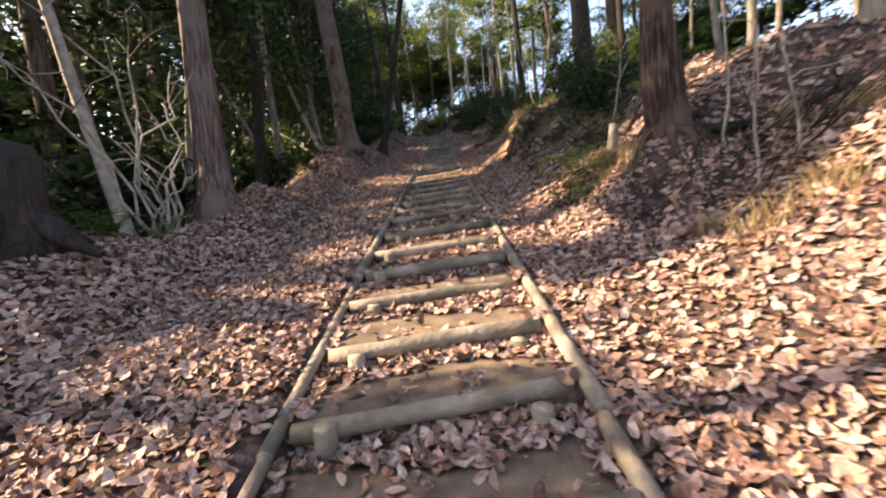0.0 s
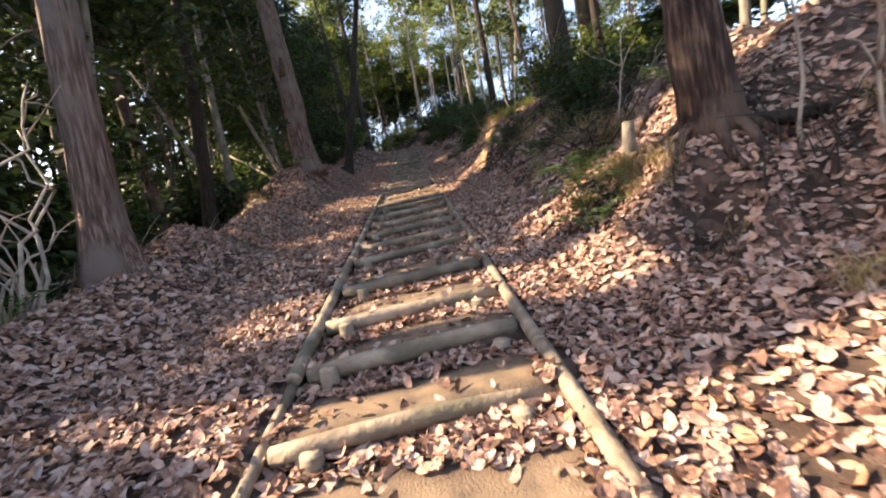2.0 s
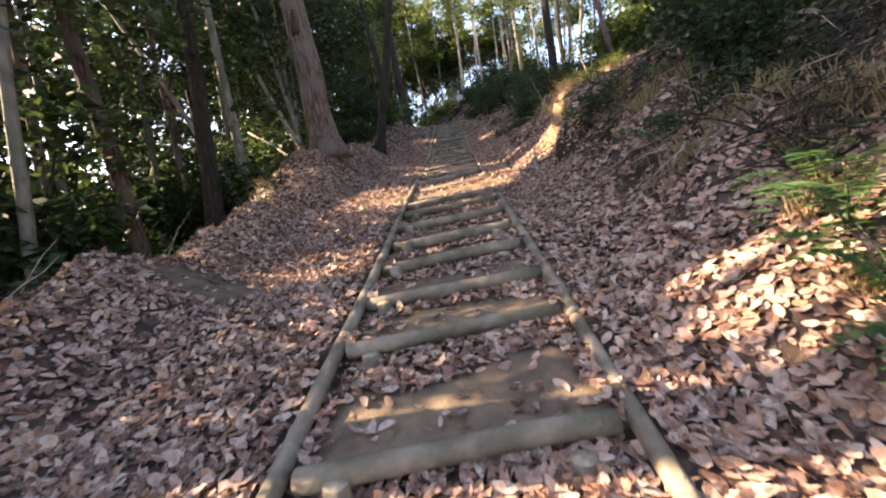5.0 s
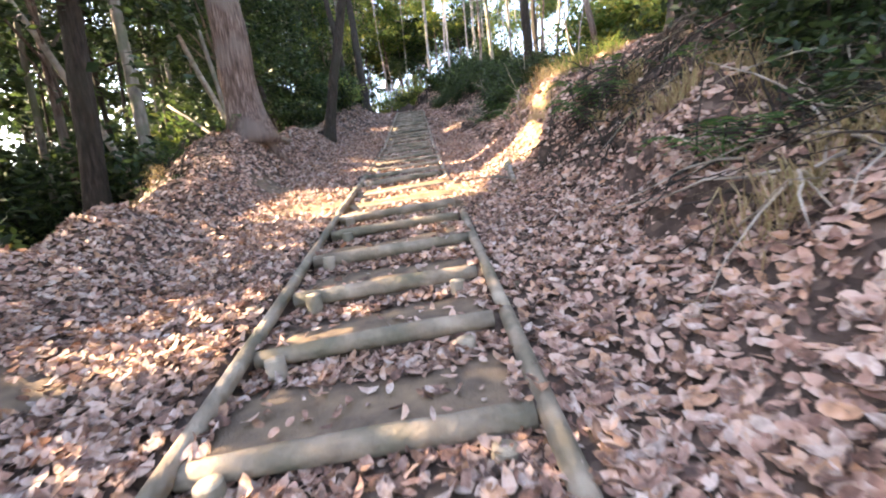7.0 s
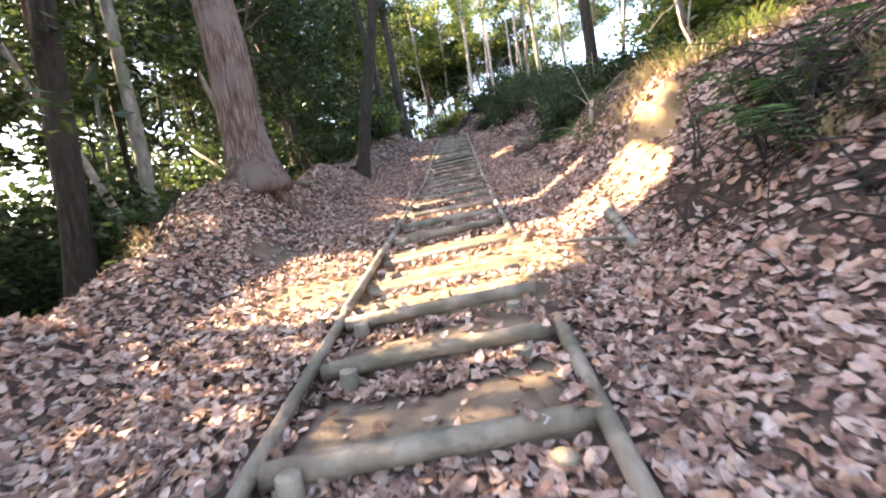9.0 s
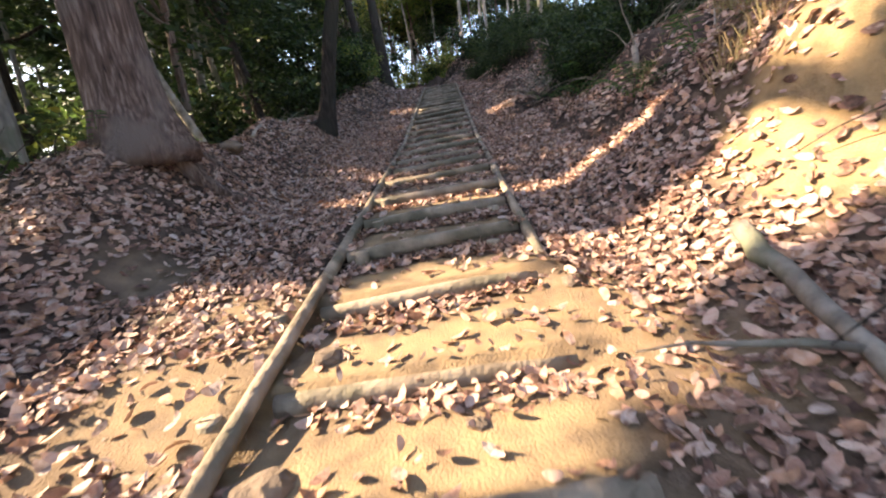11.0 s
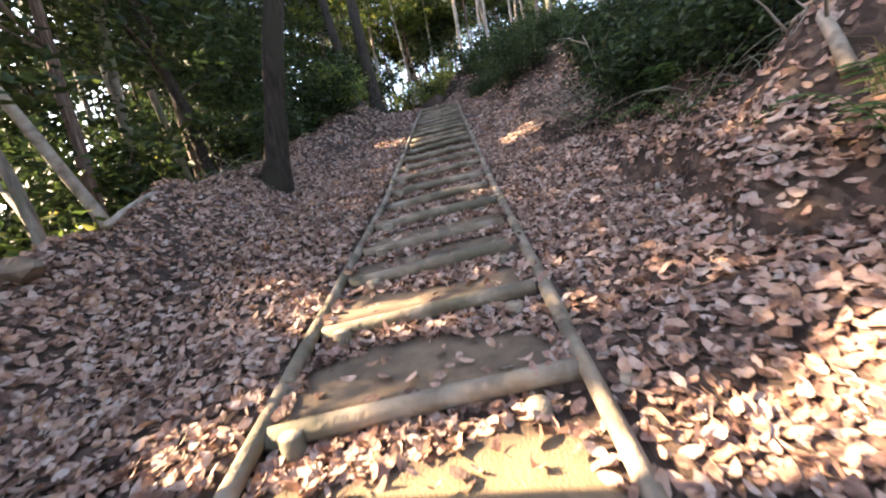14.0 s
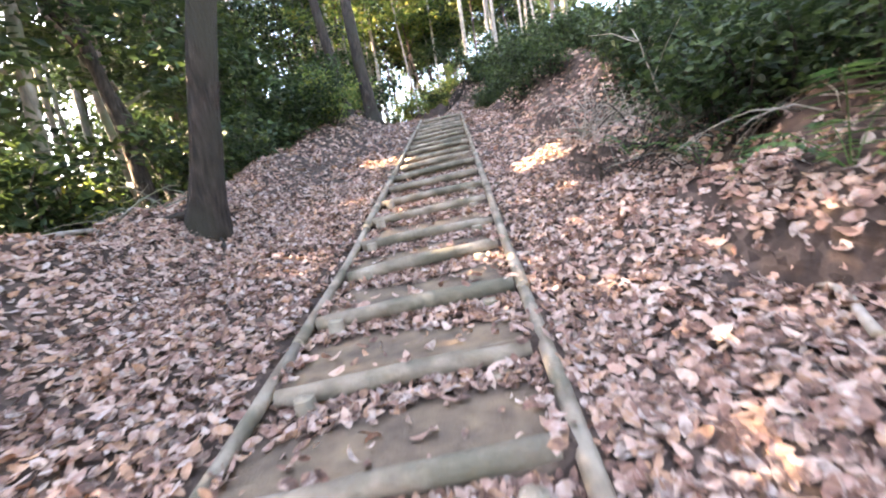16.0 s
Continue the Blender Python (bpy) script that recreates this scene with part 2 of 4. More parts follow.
WAVES = [(rng.uniform(-1, 1, 2) * f, rng.uniform(0, 6.3), a) for f, a in
         [(0.5, 0.10), (0.9, 0.07), (1.4, 0.06), (2.3, 0.045), (3.1, 0.035), (4.7, 0.022), (6.0, 0.018), (9.0, 0.010), (13.0, 0.007), (17.0, 0.005)] for _ in range(3)]


def rumple(x, y):
    z = 0 * x
    for k, ph, a in WAVES:
        z = z + a * np.sin(k[0] * x * 1.6 + k[1] * y * 1.6 + ph)
    return z


def smooth(t):
    t = np.clip(t, 0, 1)
    return t * t * (3 - 2 * t)


def bump_at(x, y, x0, y0, rx, ry):
    return np.exp(-((x - x0) / rx) ** 2 - ((y - y0) / ry) ** 2)


def land(x, y):
    """The ground without the steps."""
    x, y = np.asarray(x, dtype=float), np.asarray(y, dtype=float)
    u = x - centre(y)
    z = grade(y)
    r = np.clip(u - 1.1, 0, None)
    steep = 0.80 + 0.2 * smooth((y - 3) / 2) + 0.45 * np.exp(-((y - 11.1) / 0.9) ** 2)
    low = np.clip(r, 0, 2.1)
    far = smooth((y - 17) / 8)
    z = z + 0.55 * low ** 1.3 * steep * (1 - 0.4 * far) + 0.2 * (1 - 0.8 * far) * np.clip(r - 2.1, 0, 14)
    l = np.clip(-u - 1.75, 0, None)
    amp = 0.5 + 0.3 * np.exp(-((y - 12.3) / 1.3) ** 2)
    z = z + amp * smooth(l / 1.0)
    lip = 1.75 - 0.7 * smooth((y - 4.6) / 2.0) + 0.45 * smooth((y - 10.6) / 1.2) - 0.75 * smooth((y - 12.7) / 0.9) + 0.65 * smooth((y - 14.3) / 2.2)
    z = z - 0.8 * np.clip(l - lip, 0, 2.2) - 0.38 * np.clip(l - lip - 2.2, 0, 3) - 0.3 * np.clip(l - lip - 5.2, 0, 40)
    z = z + smooth((x + 1.0 - 0.25 * (y - 28)) / 1.3) * (0.75 * smooth((y - 28.3) / 3.0) + 0.75 * smooth((y - 31.0) / 0.5)) * (1 - smooth((x - 6) / 5))
    z = z + 0.22 * bump_at(x, y, -2.3, 26.0, 0.8, 0.9)
    z = z + 0.34 * bump_at(x, y, 2.4, 4.45, 0.5, 0.42) + 0.26 * bump_at(x, y, 2.16, 3.7, 0.17, 0.15) - 0.42 * bump_at(x, y, 2.1, 4.02, 0.16, 0.2) - 0.42 * bump_at(x, y, 2.5, 3.62, 0.22, 0.2)
    z = z + 0.14 * bump_at(x, y, -2.35, 17.2, 0.5, 0.5) - 0.1 * bump_at(x, y, -1.8, 12.2, 0.5, 0.8)
    rough = smooth((np.abs(u) - 0.75) / 0.8)
    z = z + rumple(x, y) * (0.15 + 0.75 * rough) * (0.35 + 0.65 * smooth((np.abs(u) - 1.6) / 1.5) + 0.7 * smooth((u - 1.5) / 0.6))
    cut = smooth((y - 5.5) / 1) * (0.5 + 0.5 * np.sin(y * 1.9 + 1.2 * np.sin(y * 0.7)))
    edge = 1.85 + 0.18 * np.sin(y * 3.1) + 0.1 * np.sin(y * 7.3 + 1)
    z = z + cut * (0.36 * smooth((u - edge) / 0.1) - 0.16 * smooth((u - 1.3) / 0.5)) * (1 - smooth((u - 3) / 1.5))
    gully = np.sin(x * 4.3 + 2.0 * np.sin(y * 1.7)) * np.sin(y * 3.4 + 1.3 * x) + 0.6 * np.sin(x * 8.1 - y * 2.3) * np.sin(y * 7.2 + x * 3)
    z = z + 0.085 * gully * smooth((u - 1.75) / 0.4) * smooth((y - 5.2) / 0.6) * (1 - smooth((u - 4) / 1.5))
    over = np.clip(z - grade(y) - 1.2, 0, None) * smooth((u - 1.2) / 0.5)
    z = z - 0.7 * over * smooth((y - 8.3) / 1.6)
    return z


def bareness(x, y):
    """Where trodden earth shows: the front half of each tread, and the worn stretch."""
    u = x - centre(y)
    i = np.clip(np.searchsorted(LOGS, y) - 1, 0, len(LOGS) - 2)
    f = (y - LOGS[i]) / (LOGS[i + 1] - LOGS[i])
    on = smooth((0.60 - np.abs(u)) / 0.08) * ((y > LOGS[0]) & (y < LOGS[-1]))
    tread = on * smooth((0.68 + 0.10 * np.sin(x * 5 + i * 2.3) - f) / 0.2)
    ragged = 0.14 * np.sin(x * 5.1 + 2 * np.sin(y * 3.3)) + 0.1 * np.sin(x * 11 + y * 7)
    worn = smooth((1.6 + u + ragged) / 0.3) * smooth((1.25 - u + ragged) / 0.3) * smooth((y - 9.42 + 0.1 * u + ragged * 0.6) / 0.2) * smooth((11.05 - y - 0.1 * u + ragged) / 0.25)
    worn = worn * (0.48 + 0.3 * np.sin(x * 2.3 + 4 * np.sin(y * 1.4)) * np.sin(y * 5.2 + x))
    worn = np.maximum(worn, smooth((0.75 - np.abs(u)) / 0.2) * smooth((y - 9.62) / 0.1) * smooth((10.1 - y) / 0.15))
    worn = np.maximum(worn, smooth(1.0 * bump_at(x, y, -2.0, 6.9, 0.7, 0.3) + 0.9 * bump_at(x, y, -1.9, 11.3, 0.35, 0.35)))
    far = smooth((0.9 - np.abs(u)) / 0.4) * smooth((y - 17) / 4) * 0.7
    return np.clip(np.maximum(np.maximum(tread, worn), far), 0, 1)


def clay_sun_mask(x, y):
    """Where the bank is cut down to bare yellow clayey soil, plus sun-yellow painted on the path's bare earth."""
    c = np.clip(1.3 * bump_at(x, y, 1.93, 10.85, 0.2, 0.38) + 0.9 * bump_at(x, y, 2.2, 7.5, 0.35, 0.25) + 0.9 * bump_at(x, y, 2.5, 11.7, 0.3, 0.3), 0, 1)
    c = np.clip(c * (0.6 + 5 * rumple(x * 2.3, y * 2.3)), 0, 1)
    # sunlit yellow painted into the bare earth of this stretch of path
    trodden = smooth((x + 1.6) / 0.3) * smooth((1.6 - x) / 0.3) * smooth((y - 9.35) / 0.3) * smooth((13.0 - y) / 0.4)
    return np.maximum(c, 0.6 * trodden * bareness(x, y))


def ground(x, y):
    """The ground with level treads cut behind each log."""
    x, y = np.asarray(x, dtype=float), np.asarray(y, dtype=float)
    z = land(x, y)
    u = x - centre(y)
    i = np.clip(np.searchsorted(LOGS, y) - 1, 0, len(LOGS) - 2)
    f = (y - LOGS[i]) / (LOGS[i + 1] - LOGS[i])
    a, b = grade(LOGS[i]) + 0.018, grade(LOGS[i + 1]) - 0.085
    step = a + (b - a) * f + 0.04 * u - 0.008 + 0.25 * rumple(x, y) * 0.35
    on = smooth((0.72 - np.abs(u)) / 0.08) * ((y > LOGS[0]) & (y < LOGS[-1]))
    return z + (step - z) * on


def spread(lo, hi, a, b, fine, grow, far):
    mid = list(np.arange(a, b, fine))
    out, d = [], fine
    x = a
    while x > lo:
        d = min(d * grow, far)
        x -= d
        out.append(x)
    right, d, x = [], fine, mid[-1]
    while x < hi:
        d = min(d * grow, far)
        x += d
        right.append(x)
    return np.array(out[::-1] + mid + right)


XS = spread(-420, 420, -4.0, 4.2, 0.065, 1.09, 40)
YS = spread(-420, 420, -0.5, 20, 0.055, 1.08, 40)
YS = np.unique(np.concatenate([YS[(np.abs(YS[:, None] - LOGS[None]).min(axis=1) > 0.035)], LOGS - 0.012, LOGS + 0.012]))
GX, GY = np.meshgrid(XS, YS)
GZ = ground(GX, GY)
nx, ny = len(XS), len(YS)
idx = (np.arange(ny - 1)[:, None] * nx + np.arange(nx - 1)[None]).reshape(-1)
quads = np.stack([idx, idx + 1, idx + nx + 1, idx + nx], axis=1)
gm = mesh_of("ground", np.stack([GX, GY, GZ], axis=-1).reshape(-1, 3), quads, [M_GROUND])
for key, val in (("bare", bareness(GX, GY)), ("clay_sun", clay_sun_mask(GX, GY))):
    att = gm.attributes.new(key, "FLOAT", "POINT")
    att.data.foreach_set("value", val.reshape(-1).astype(np.float32))
tagged(new("ground", gm), "brown forest floor under dry leaves, rising beside the path", "ground", kind="structure")

# ---- log stairway ----
stair = thing("log_stairway", (0, 0, 0), "weathered round-log stairway with earth treads and side rails", "stairs")
log_r = np.random.default_rng(3)
for i, y in enumerate(LOGS):
    c, z = float(centre(y)), float(grade(y))
    ra = log_r.uniform(0.042, 0.052)
    # sun glare washes out these logs; sinking them stands in for it
    worn = 10.0 < y < 11.0
    z -= 0.05 * worn
    t1, t2 = log_r.normal(0, 0.012, 2) + (-0.03, 0.036)
    half = 0.61 + log_r.uniform(-0.02, 0.03)
    sides = 12 if y < 17.5 else 8
    v, f, s = tube(bend((c - half, y + t1, z - 0.043 + log_r.normal(0, 0.006)), (c + half, y + t2, z + 0.014 + log_r.normal(0, 0.006)), 0.006, 0.003, 9, i),
                   ra * (1 + 0.05 * np.sin(np.linspace(0, 5, 9) + i)), sides, 0.02, 0.02, i)
    part("step_log", mesh_of("step_log", v, f, [M_LOG, M_CUT], slots=s), stair)
    if y < 18.5 and not worn:
        for sx in (-1, 1):
            px = c + sx * (half - log_r.uniform(0.12, 0.18))
            top = z + log_r.uniform(-0.035, 0.005)
            v, f, s = tube(bend((px, y - 0.095, top - 0.32), (px + log_r.normal(0, 0.01), y - 0.105, top), 0, 0.001, 4, i), [0.05, 0.05, 0.052, 0.047], 12, 0.02, 0.02, i + 50)
            part("stake", mesh_of("stake", v, f, [M_LOG, M_CUT], slots=s), stair)
for sx, cuts in ((-1, [-0.6, 1.72, 3.62, 5.9, 7.95, 9.7, 11.15, 13.1, 15.2, 17.2, 19.4, 21.8, 24.4, 27.0]), (1, [-0.6, 1.75, 3.5, 5.75, 7.15, 9.2, 11.05, 13.2, 15.4, 17.6, 19.8, 22.2, 24.6, 27.0])):
    for i, (a, b) in enumerate(zip(cuts, cuts[1:])):
        if sx == 1 and abs(a - 9.2) < 0.01:
            continue
        n = 9
        ys = np.linspace(a + 0.02, b - 0.02, n)
        xs = centre(ys) + sx * 0.665 + log_r.normal(0, 0.006)
        zs = grade(ys) + (0.026 if sx > 0 else -0.008) + log_r.normal(0, 0.008)
        pts = np.stack([xs, ys, zs], axis=1) + np.cumsum(log_r.normal(0, 0.0016, (n, 3)), axis=0)
        sides = 12 if a < 16 else 8
        thin = 0.78 if sx < 0 and a < 3 else 1.0
        v, f, s = tube(pts - [0, 0, 0.06 * (1 - thin)], thin * log_r.uniform(0.034, 0.042) * np.linspace(1.06, 0.94, n), sides, 0.02, 0.02, i + 90)
        part("side_rail", mesh_of("side_rail", v, f, [M_LOG, M_CUT], slots=s), stair)
        if a < 18:
            for yy in (a + 0.35, b - 0.4):
                px = float(centre(yy)) + sx * 0.79
                top = float(grade(yy)) + log_r.uniform(0.0, 0.03)
                v, f, s = tube(bend((px, yy, top - 0.4), (px + sx * 0.01, yy, top), 0, 0.001, 4, i), [0.047, 0.048, 0.05, 0.046], 12, 0.02, 0.02, i + 140)
                part("stake", mesh_of("stake", v, f, [M_LOG, M_CUT], slots=s), stair)

# ---- trees ----


def z_at(x, y):
    return float(ground(np.array([x]), np.array([y]))[0])


def trunk_points(base, top, bow, n, seed, wob=0.03):
    r = np.random.default_rng(seed)
    t = np.linspace(0, 1, n)
    wob = wob * 0.4
    base, top, bow = np.asarray(base, dtype=float), np.asarray(top, dtype=float), np.asarray(bow, dtype=float)
    p = base + (top - base) * t[:, None] + bow * (4 * t * (1 - t))[:, None]
    p[:, :2] += np.cumsum(r.normal(0, wob, (n, 2)), axis=0) * (t > 0.1)[:, None]
    return p


# stretches of the path that the sun reaches
LIT = [(-1.3, 0.9, 2.2, 3.46), (0.9, 9.0, -1.5, 3.1), (-1.5, 2.0, 4.05, 5.2), (0.9, 2.0, 4.05, 5.2), (2.0, 3.3, 4.6, 5.2), (1.3, 7.0, 5.2, 5.9), (-1.7, -0.3, 9.45, 11.0), (-0.3, 0.6, 9.7, 11.2), (0.6, 1.1, 10.0, 11.35), (1.1, 3.0, 10.5, 11.3), (3.4, 6.0, 10.9, 12.0), (-1.1, 0.9, 12.05, 12.8), (0.9, 1.5, 12.4, 12.8), (1.5, 4.5, 12.55, 12.85), (-1.6, -0.6, 1.0, 1.5), (-2.9, -1.6, 1.75, 2.2), (-1.3, -0.6, 1.8, 2.2), (-2.4, -1.0, 1.35, 1.75), (-2.2, -1.5, 2.0, 2.25), (-2.6, -1.2, 7.0, 7.3), (-2.4, -0.9, 7.75, 8.1), (-1.6, -0.3, 11.85, 12.1), (-0.8, 0.05, 13.4, 13.75), (1.3, 2.3, 18.4, 19.05), (-0.9, 0.0, 20.2, 21.0), (-4.6, -2.9, 7.6, 11.8), (-2.4, -0.9, 8.5, 9.0), (-3.2, -1.4, 2.4, 3.0)]


def sunny(x, s):
    ok = np.zeros(np.shape(x), dtype=bool)
    for a, b, c, d in LIT:
        ok |= (x > a) & (x < b) & (s > c) & (s < d)
    return ok


def sunlit_below(w):
    """Whether sunlight that passes these points comes down on a sunny stretch."""
    run = (w[:, 2] - 0.2045 * w[:, 1]) / (0.2045 * RAY[1] - RAY[2])
    lx, ly = w[:, 0] + run * RAY[0], w[:, 1] + run * RAY[1]
    return sunny(lx, ly + 0.1 * lx) & (run > 0)


def tree_parts(tree, dia, height, lean, bow, bark, seed, leaves, crown_from=0.5, crown_r=1.8, limbs=7, leaf_mat=None, leaf=0.09, sides=12, roots=0, flutes=0.05, swell=0.0, root_long=1.15):
    """Trunk, limbs and crown under the empty of a tree, in its own space."""
    r = np.random.default_rng(seed)
    n = 26
    pts = trunk_points((0, 0, -0.15), (lean[0], lean[1], height), (bow[0], bow[1], 0), n, seed)
    tsq = np.linspace(0, 1, n) ** 1.6
    pts = np.stack([np.interp(tsq, np.linspace(0, 1, n), pts[:, k]) for k in range(3)], axis=1)
    rad = dia / 2 * (1 - 0.72 * tsq) * (1 + (0.62 if roots > 3 else 0.4) * np.exp(-np.abs(tsq * height - 0.1) / 0.28))
    rad = rad * (1 + swell * np.exp(-((tsq * height - 0.75) / 0.42) ** 2))
    v, f, s = tube(pts, rad, sides, 0.025, flutes, seed)
    part("trunk", mesh_of("trunk", v, f, [bark, bark], slots=s), tree)
    for k in range(roots):
        a = k * 2 * np.pi / roots + r.uniform(-0.3, 0.3)
        L = dia * root_long * r.uniform(0.7, 1.3)
        d = np.array([math.cos(a), math.sin(a)])
        wx, wy = tree.location.x, tree.location.y
        rp, dd = [], d
        at = d * dia * 0.22
        for q in range(8):
            lift = (0.62 * dia, 0.25 * dia, 0.055, 0.022, 0.008, 0.0, -0.02, -0.08)[q]
            rp.append([at[0], at[1], lift + z_at(wx + at[0], wy + at[1]) - z_at(wx, wy)])
            turn = r.normal(0, 0.25)
            dd = np.array([dd[0] * math.cos(turn) - dd[1] * math.sin(turn), dd[0] * math.sin(turn) + dd[1] * math.cos(turn)])
            at = at + dd * L / 6
        rp = np.array(rp)
        v, f, s = tube(rp, np.array([0.20, 0.19, 0.15, 0.12, 0.095, 0.07, 0.05, 0.03]) * dia, 8, 0.05, 0.08, seed + k)
        part("root", mesh_of("root", v, f, [bark, bark], slots=s), tree)
    spots = []
    for k in range(limbs):
        t = r.uniform(crown_from, 0.97)
        i = min(n - 1, int(np.searchsorted(tsq, t)))
        b = pts[i]
        a = r.uniform(0, 6.28)
        L = crown_r * r.uniform(0.6, 1.15) * (1.1 - 0.5 * t)
        e = b + np.array([math.cos(a) * L, math.sin(a) * L, L * r.uniform(0.1, 0.7)])
        q = bend(b, e, 0.1 * L, 0.04 * L, 6, seed * 31 + k)
        rr = max(0.012, rad[i] * 0.4)
        v, f, s = tube(q, np.linspace(rr, 0.008, 6), 6, 0, 0, seed + k)
        part("limb", mesh_of("limb", v, f, [bark, bark], slots=s), tree)
        spots += [q[3], q[4], q[5]]
    if leaves:
        spots = np.array(spots) if spots else pts[-6:]
        pick = spots[r.integers(0, len(spots), leaves // 14)]
        hub = pick + r.normal(0, crown_r * 0.22, pick.shape) * [1, 1, 0.6]
        c = np.repeat(hub, 14, axis=0) + r.normal(0, 0.17 * max(1, leaf / 0.09) ** 0.5, (len(hub) * 14, 3)) * [1, 1, 0.45]
        if tree.location.z > -100:
            o = np.array(tree.location)
            c = c[~sunlit_below(c + o)]
        v, f = leaf_cards(c, leaf, r, 0.45)
        part("crown", mesh_of("crown", v, f, [leaf_mat or M_EVER], False), tree)
    return pts


def tree_at(x, y, label, **kw):
    t = thing("tree", (x, y, z_at(x, y)), label, "tree", kw.pop("group", ""))
    tree_parts(t, **kw)
    return t


# trees beside the path
tree_at(-2.68, 5.27, "reddish-barked straight tree at the edge of the path", dia=0.34, height=11, lean=(-0.25, 0.3), bow=(0, 0), bark=M_BARK_RED, seed=11, leaves=2600, crown_from=0.55, limbs=9, roots=4, sides=48)
tree_at(2.46, 4.45, "gnarled brown tree with swollen foot and exposed roots on bank", dia=0.26, height=12, lean=(-0.5, 0.2), bow=(-0.1, 0), bark=M_BARK_OLD, seed=12, leaves=2600, crown_from=0.5, limbs=9, roots=8, sides=52, flutes=0.1, swell=0.3, root_long=2.6)
cedar = tree_at(-2.54, 12.45, "thick reddish cedar with peeling fibrous bark", dia=0.54, height=15, lean=(-1.3, 0.2), bow=(0, 0), bark=M_BARK_RED, seed=13, leaves=3000, crown_from=0.5, limbs=10, roots=5, sides=60, flutes=0.07)
v, f, s = tube([(-0.2, -0.02, 2.35), (-0.12, -0.26, 2.52), (-0.08, -0.36, 2.66), (-0.06, -0.4, 2.8)], [0.11, 0.09, 0.075, 0.06], 12, 0.08, 0.06, 4)
part("broken_limb", mesh_of("broken_limb", v, f, [M_BARK_OLD, M_CUT], slots=s), cedar, "dark broken limb stub")
tree_at(-2.24, 17.0, "dark tree with a curved trunk and spreading roots", dia=0.29, height=12, lean=(2.6, 0.3), bow=(0.05, 0), bark=M_BARK_DARK, seed=14, leaves=2600, crown_from=0.5, limbs=8, roots=5, sides=40)
tree_at(-2.1, 26.2, "dark straight tree beside the upper path", dia=0.40, height=13, lean=(-0.6, 0.2), bow=(0, 0), bark=M_BARK_DARK, seed=15, leaves=2400, crown_from=0.4, limbs=8, roots=3)
tree_at(-2.78, 25.9, "dark leaning tree beside the upper path", dia=0.34, height=12, lean=(-1.4, 0.3), bow=(0, 0), bark=M_BARK_DARK, seed=16, leaves=2400, crown_from=0.4, limbs=8, roots=3)

tree_at(3.62, 10.0, "dark thick tree on top of the bank", dia=0.46, height=13, lean=(0.2, 0.2), bow=(0, 0), bark=M_BARK_DARK, seed=17, leaves=2400, crown_from=0.4, limbs=8, roots=4)
tree_at(5.9, 13.4, "dark thick tree behind the bank", dia=0.5, height=14, lean=(-0.3, 0.2), bow=(0, 0), bark=M_BARK_DARK, seed=18, leaves=2400, crown_from=0.4, limbs=8, roots=3)
tree_at(3.7, 17.2, "dark slim tree on top of the bank", dia=0.3, height=12, lean=(-0.3, 0.2), bow=(0, 0), bark=M_BARK_DARK, seed=19, leaves=2200, crown_from=0.4, limbs=8, roots=3)
tree_at(-4.5, 9.3, "brown leaning tree below the path edge", dia=0.26, height=11, lean=(-1.3, 0.3), bow=(0, 0), bark=M_BARK_OLD, seed=31, leaves=1800, crown_from=0.5, limbs=7, roots=3)
tree_at(-5.05, 13.65, "grey straight tree below the path edge", dia=0.27, height=12, lean=(-0.3, 0.1), bow=(0, 0), bark=M_BARK_GREY, seed=32, leaves=1800, crown_from=0.5, limbs=7, roots=3)
tree_at(-4.85, 13.4, "thin pale leaning tree below the path edge", dia=0.15, height=10, lean=(-4.6, -0.6), bow=(0.4, 0), bark=M_PALE, seed=33, leaves=900, crown_from=0.6, limbs=6)
tree_at(-4.1, 16.6, "pale crooked tree leaning over the slope", dia=0.17, height=9, lean=(-2.4, -0.6), bow=(-0.5, 0), bark=M_PALE, seed=34, leaves=1200, crown_from=0.6, limbs=6)
tree_at(-3.9, 15.3, "slim grey tree at the path edge", dia=0.13, height=9, lean=(-1.6, 0.2), bow=(0, 0), bark=M_BARK_GREY, seed=35, leaves=1200, crown_from=0.5, limbs=6)
tree_at(-3.75, 5.3, "pale crooked tree below the path edge", dia=0.17, height=8, lean=(-1.2, 0.2), bow=(-0.2, 0), bark=M_PALE, seed=36, leaves=900, crown_from=0.5, limbs=7)
tree_at(-4.2, 19.0, "dark tree forking low with bowed stems", dia=0.24, height=9, lean=(-2.6, 0.8), bow=(0.3, 0), bark=M_BARK_DARK, seed=37, leaves=1600, crown_from=0.35, limbs=8)
tree_at(-4.0, 19.3, "dark bowed tree leaning over the slope", dia=0.16, height=8, lean=(-4.2, 0.5), bow=(0.4, 0), bark=M_BARK_DARK, seed=38, leaves=1400, crown_from=0.4, limbs=7)

# forest to the left, whose crowns shade the path
def blocks(x, y, top, wide):
    """Whether something this tall at the left would put a sunny stretch of the path in shade."""
    lx = x + (top - 0.2045 * y) / math.tan(SUN_EL)
    s = y + 0.1 * x
    return any(a > -2 and lx > a and c - wide < s < d + wide for a, b, c, d in LIT)


fr = np.random.default_rng(21)
canopy = []
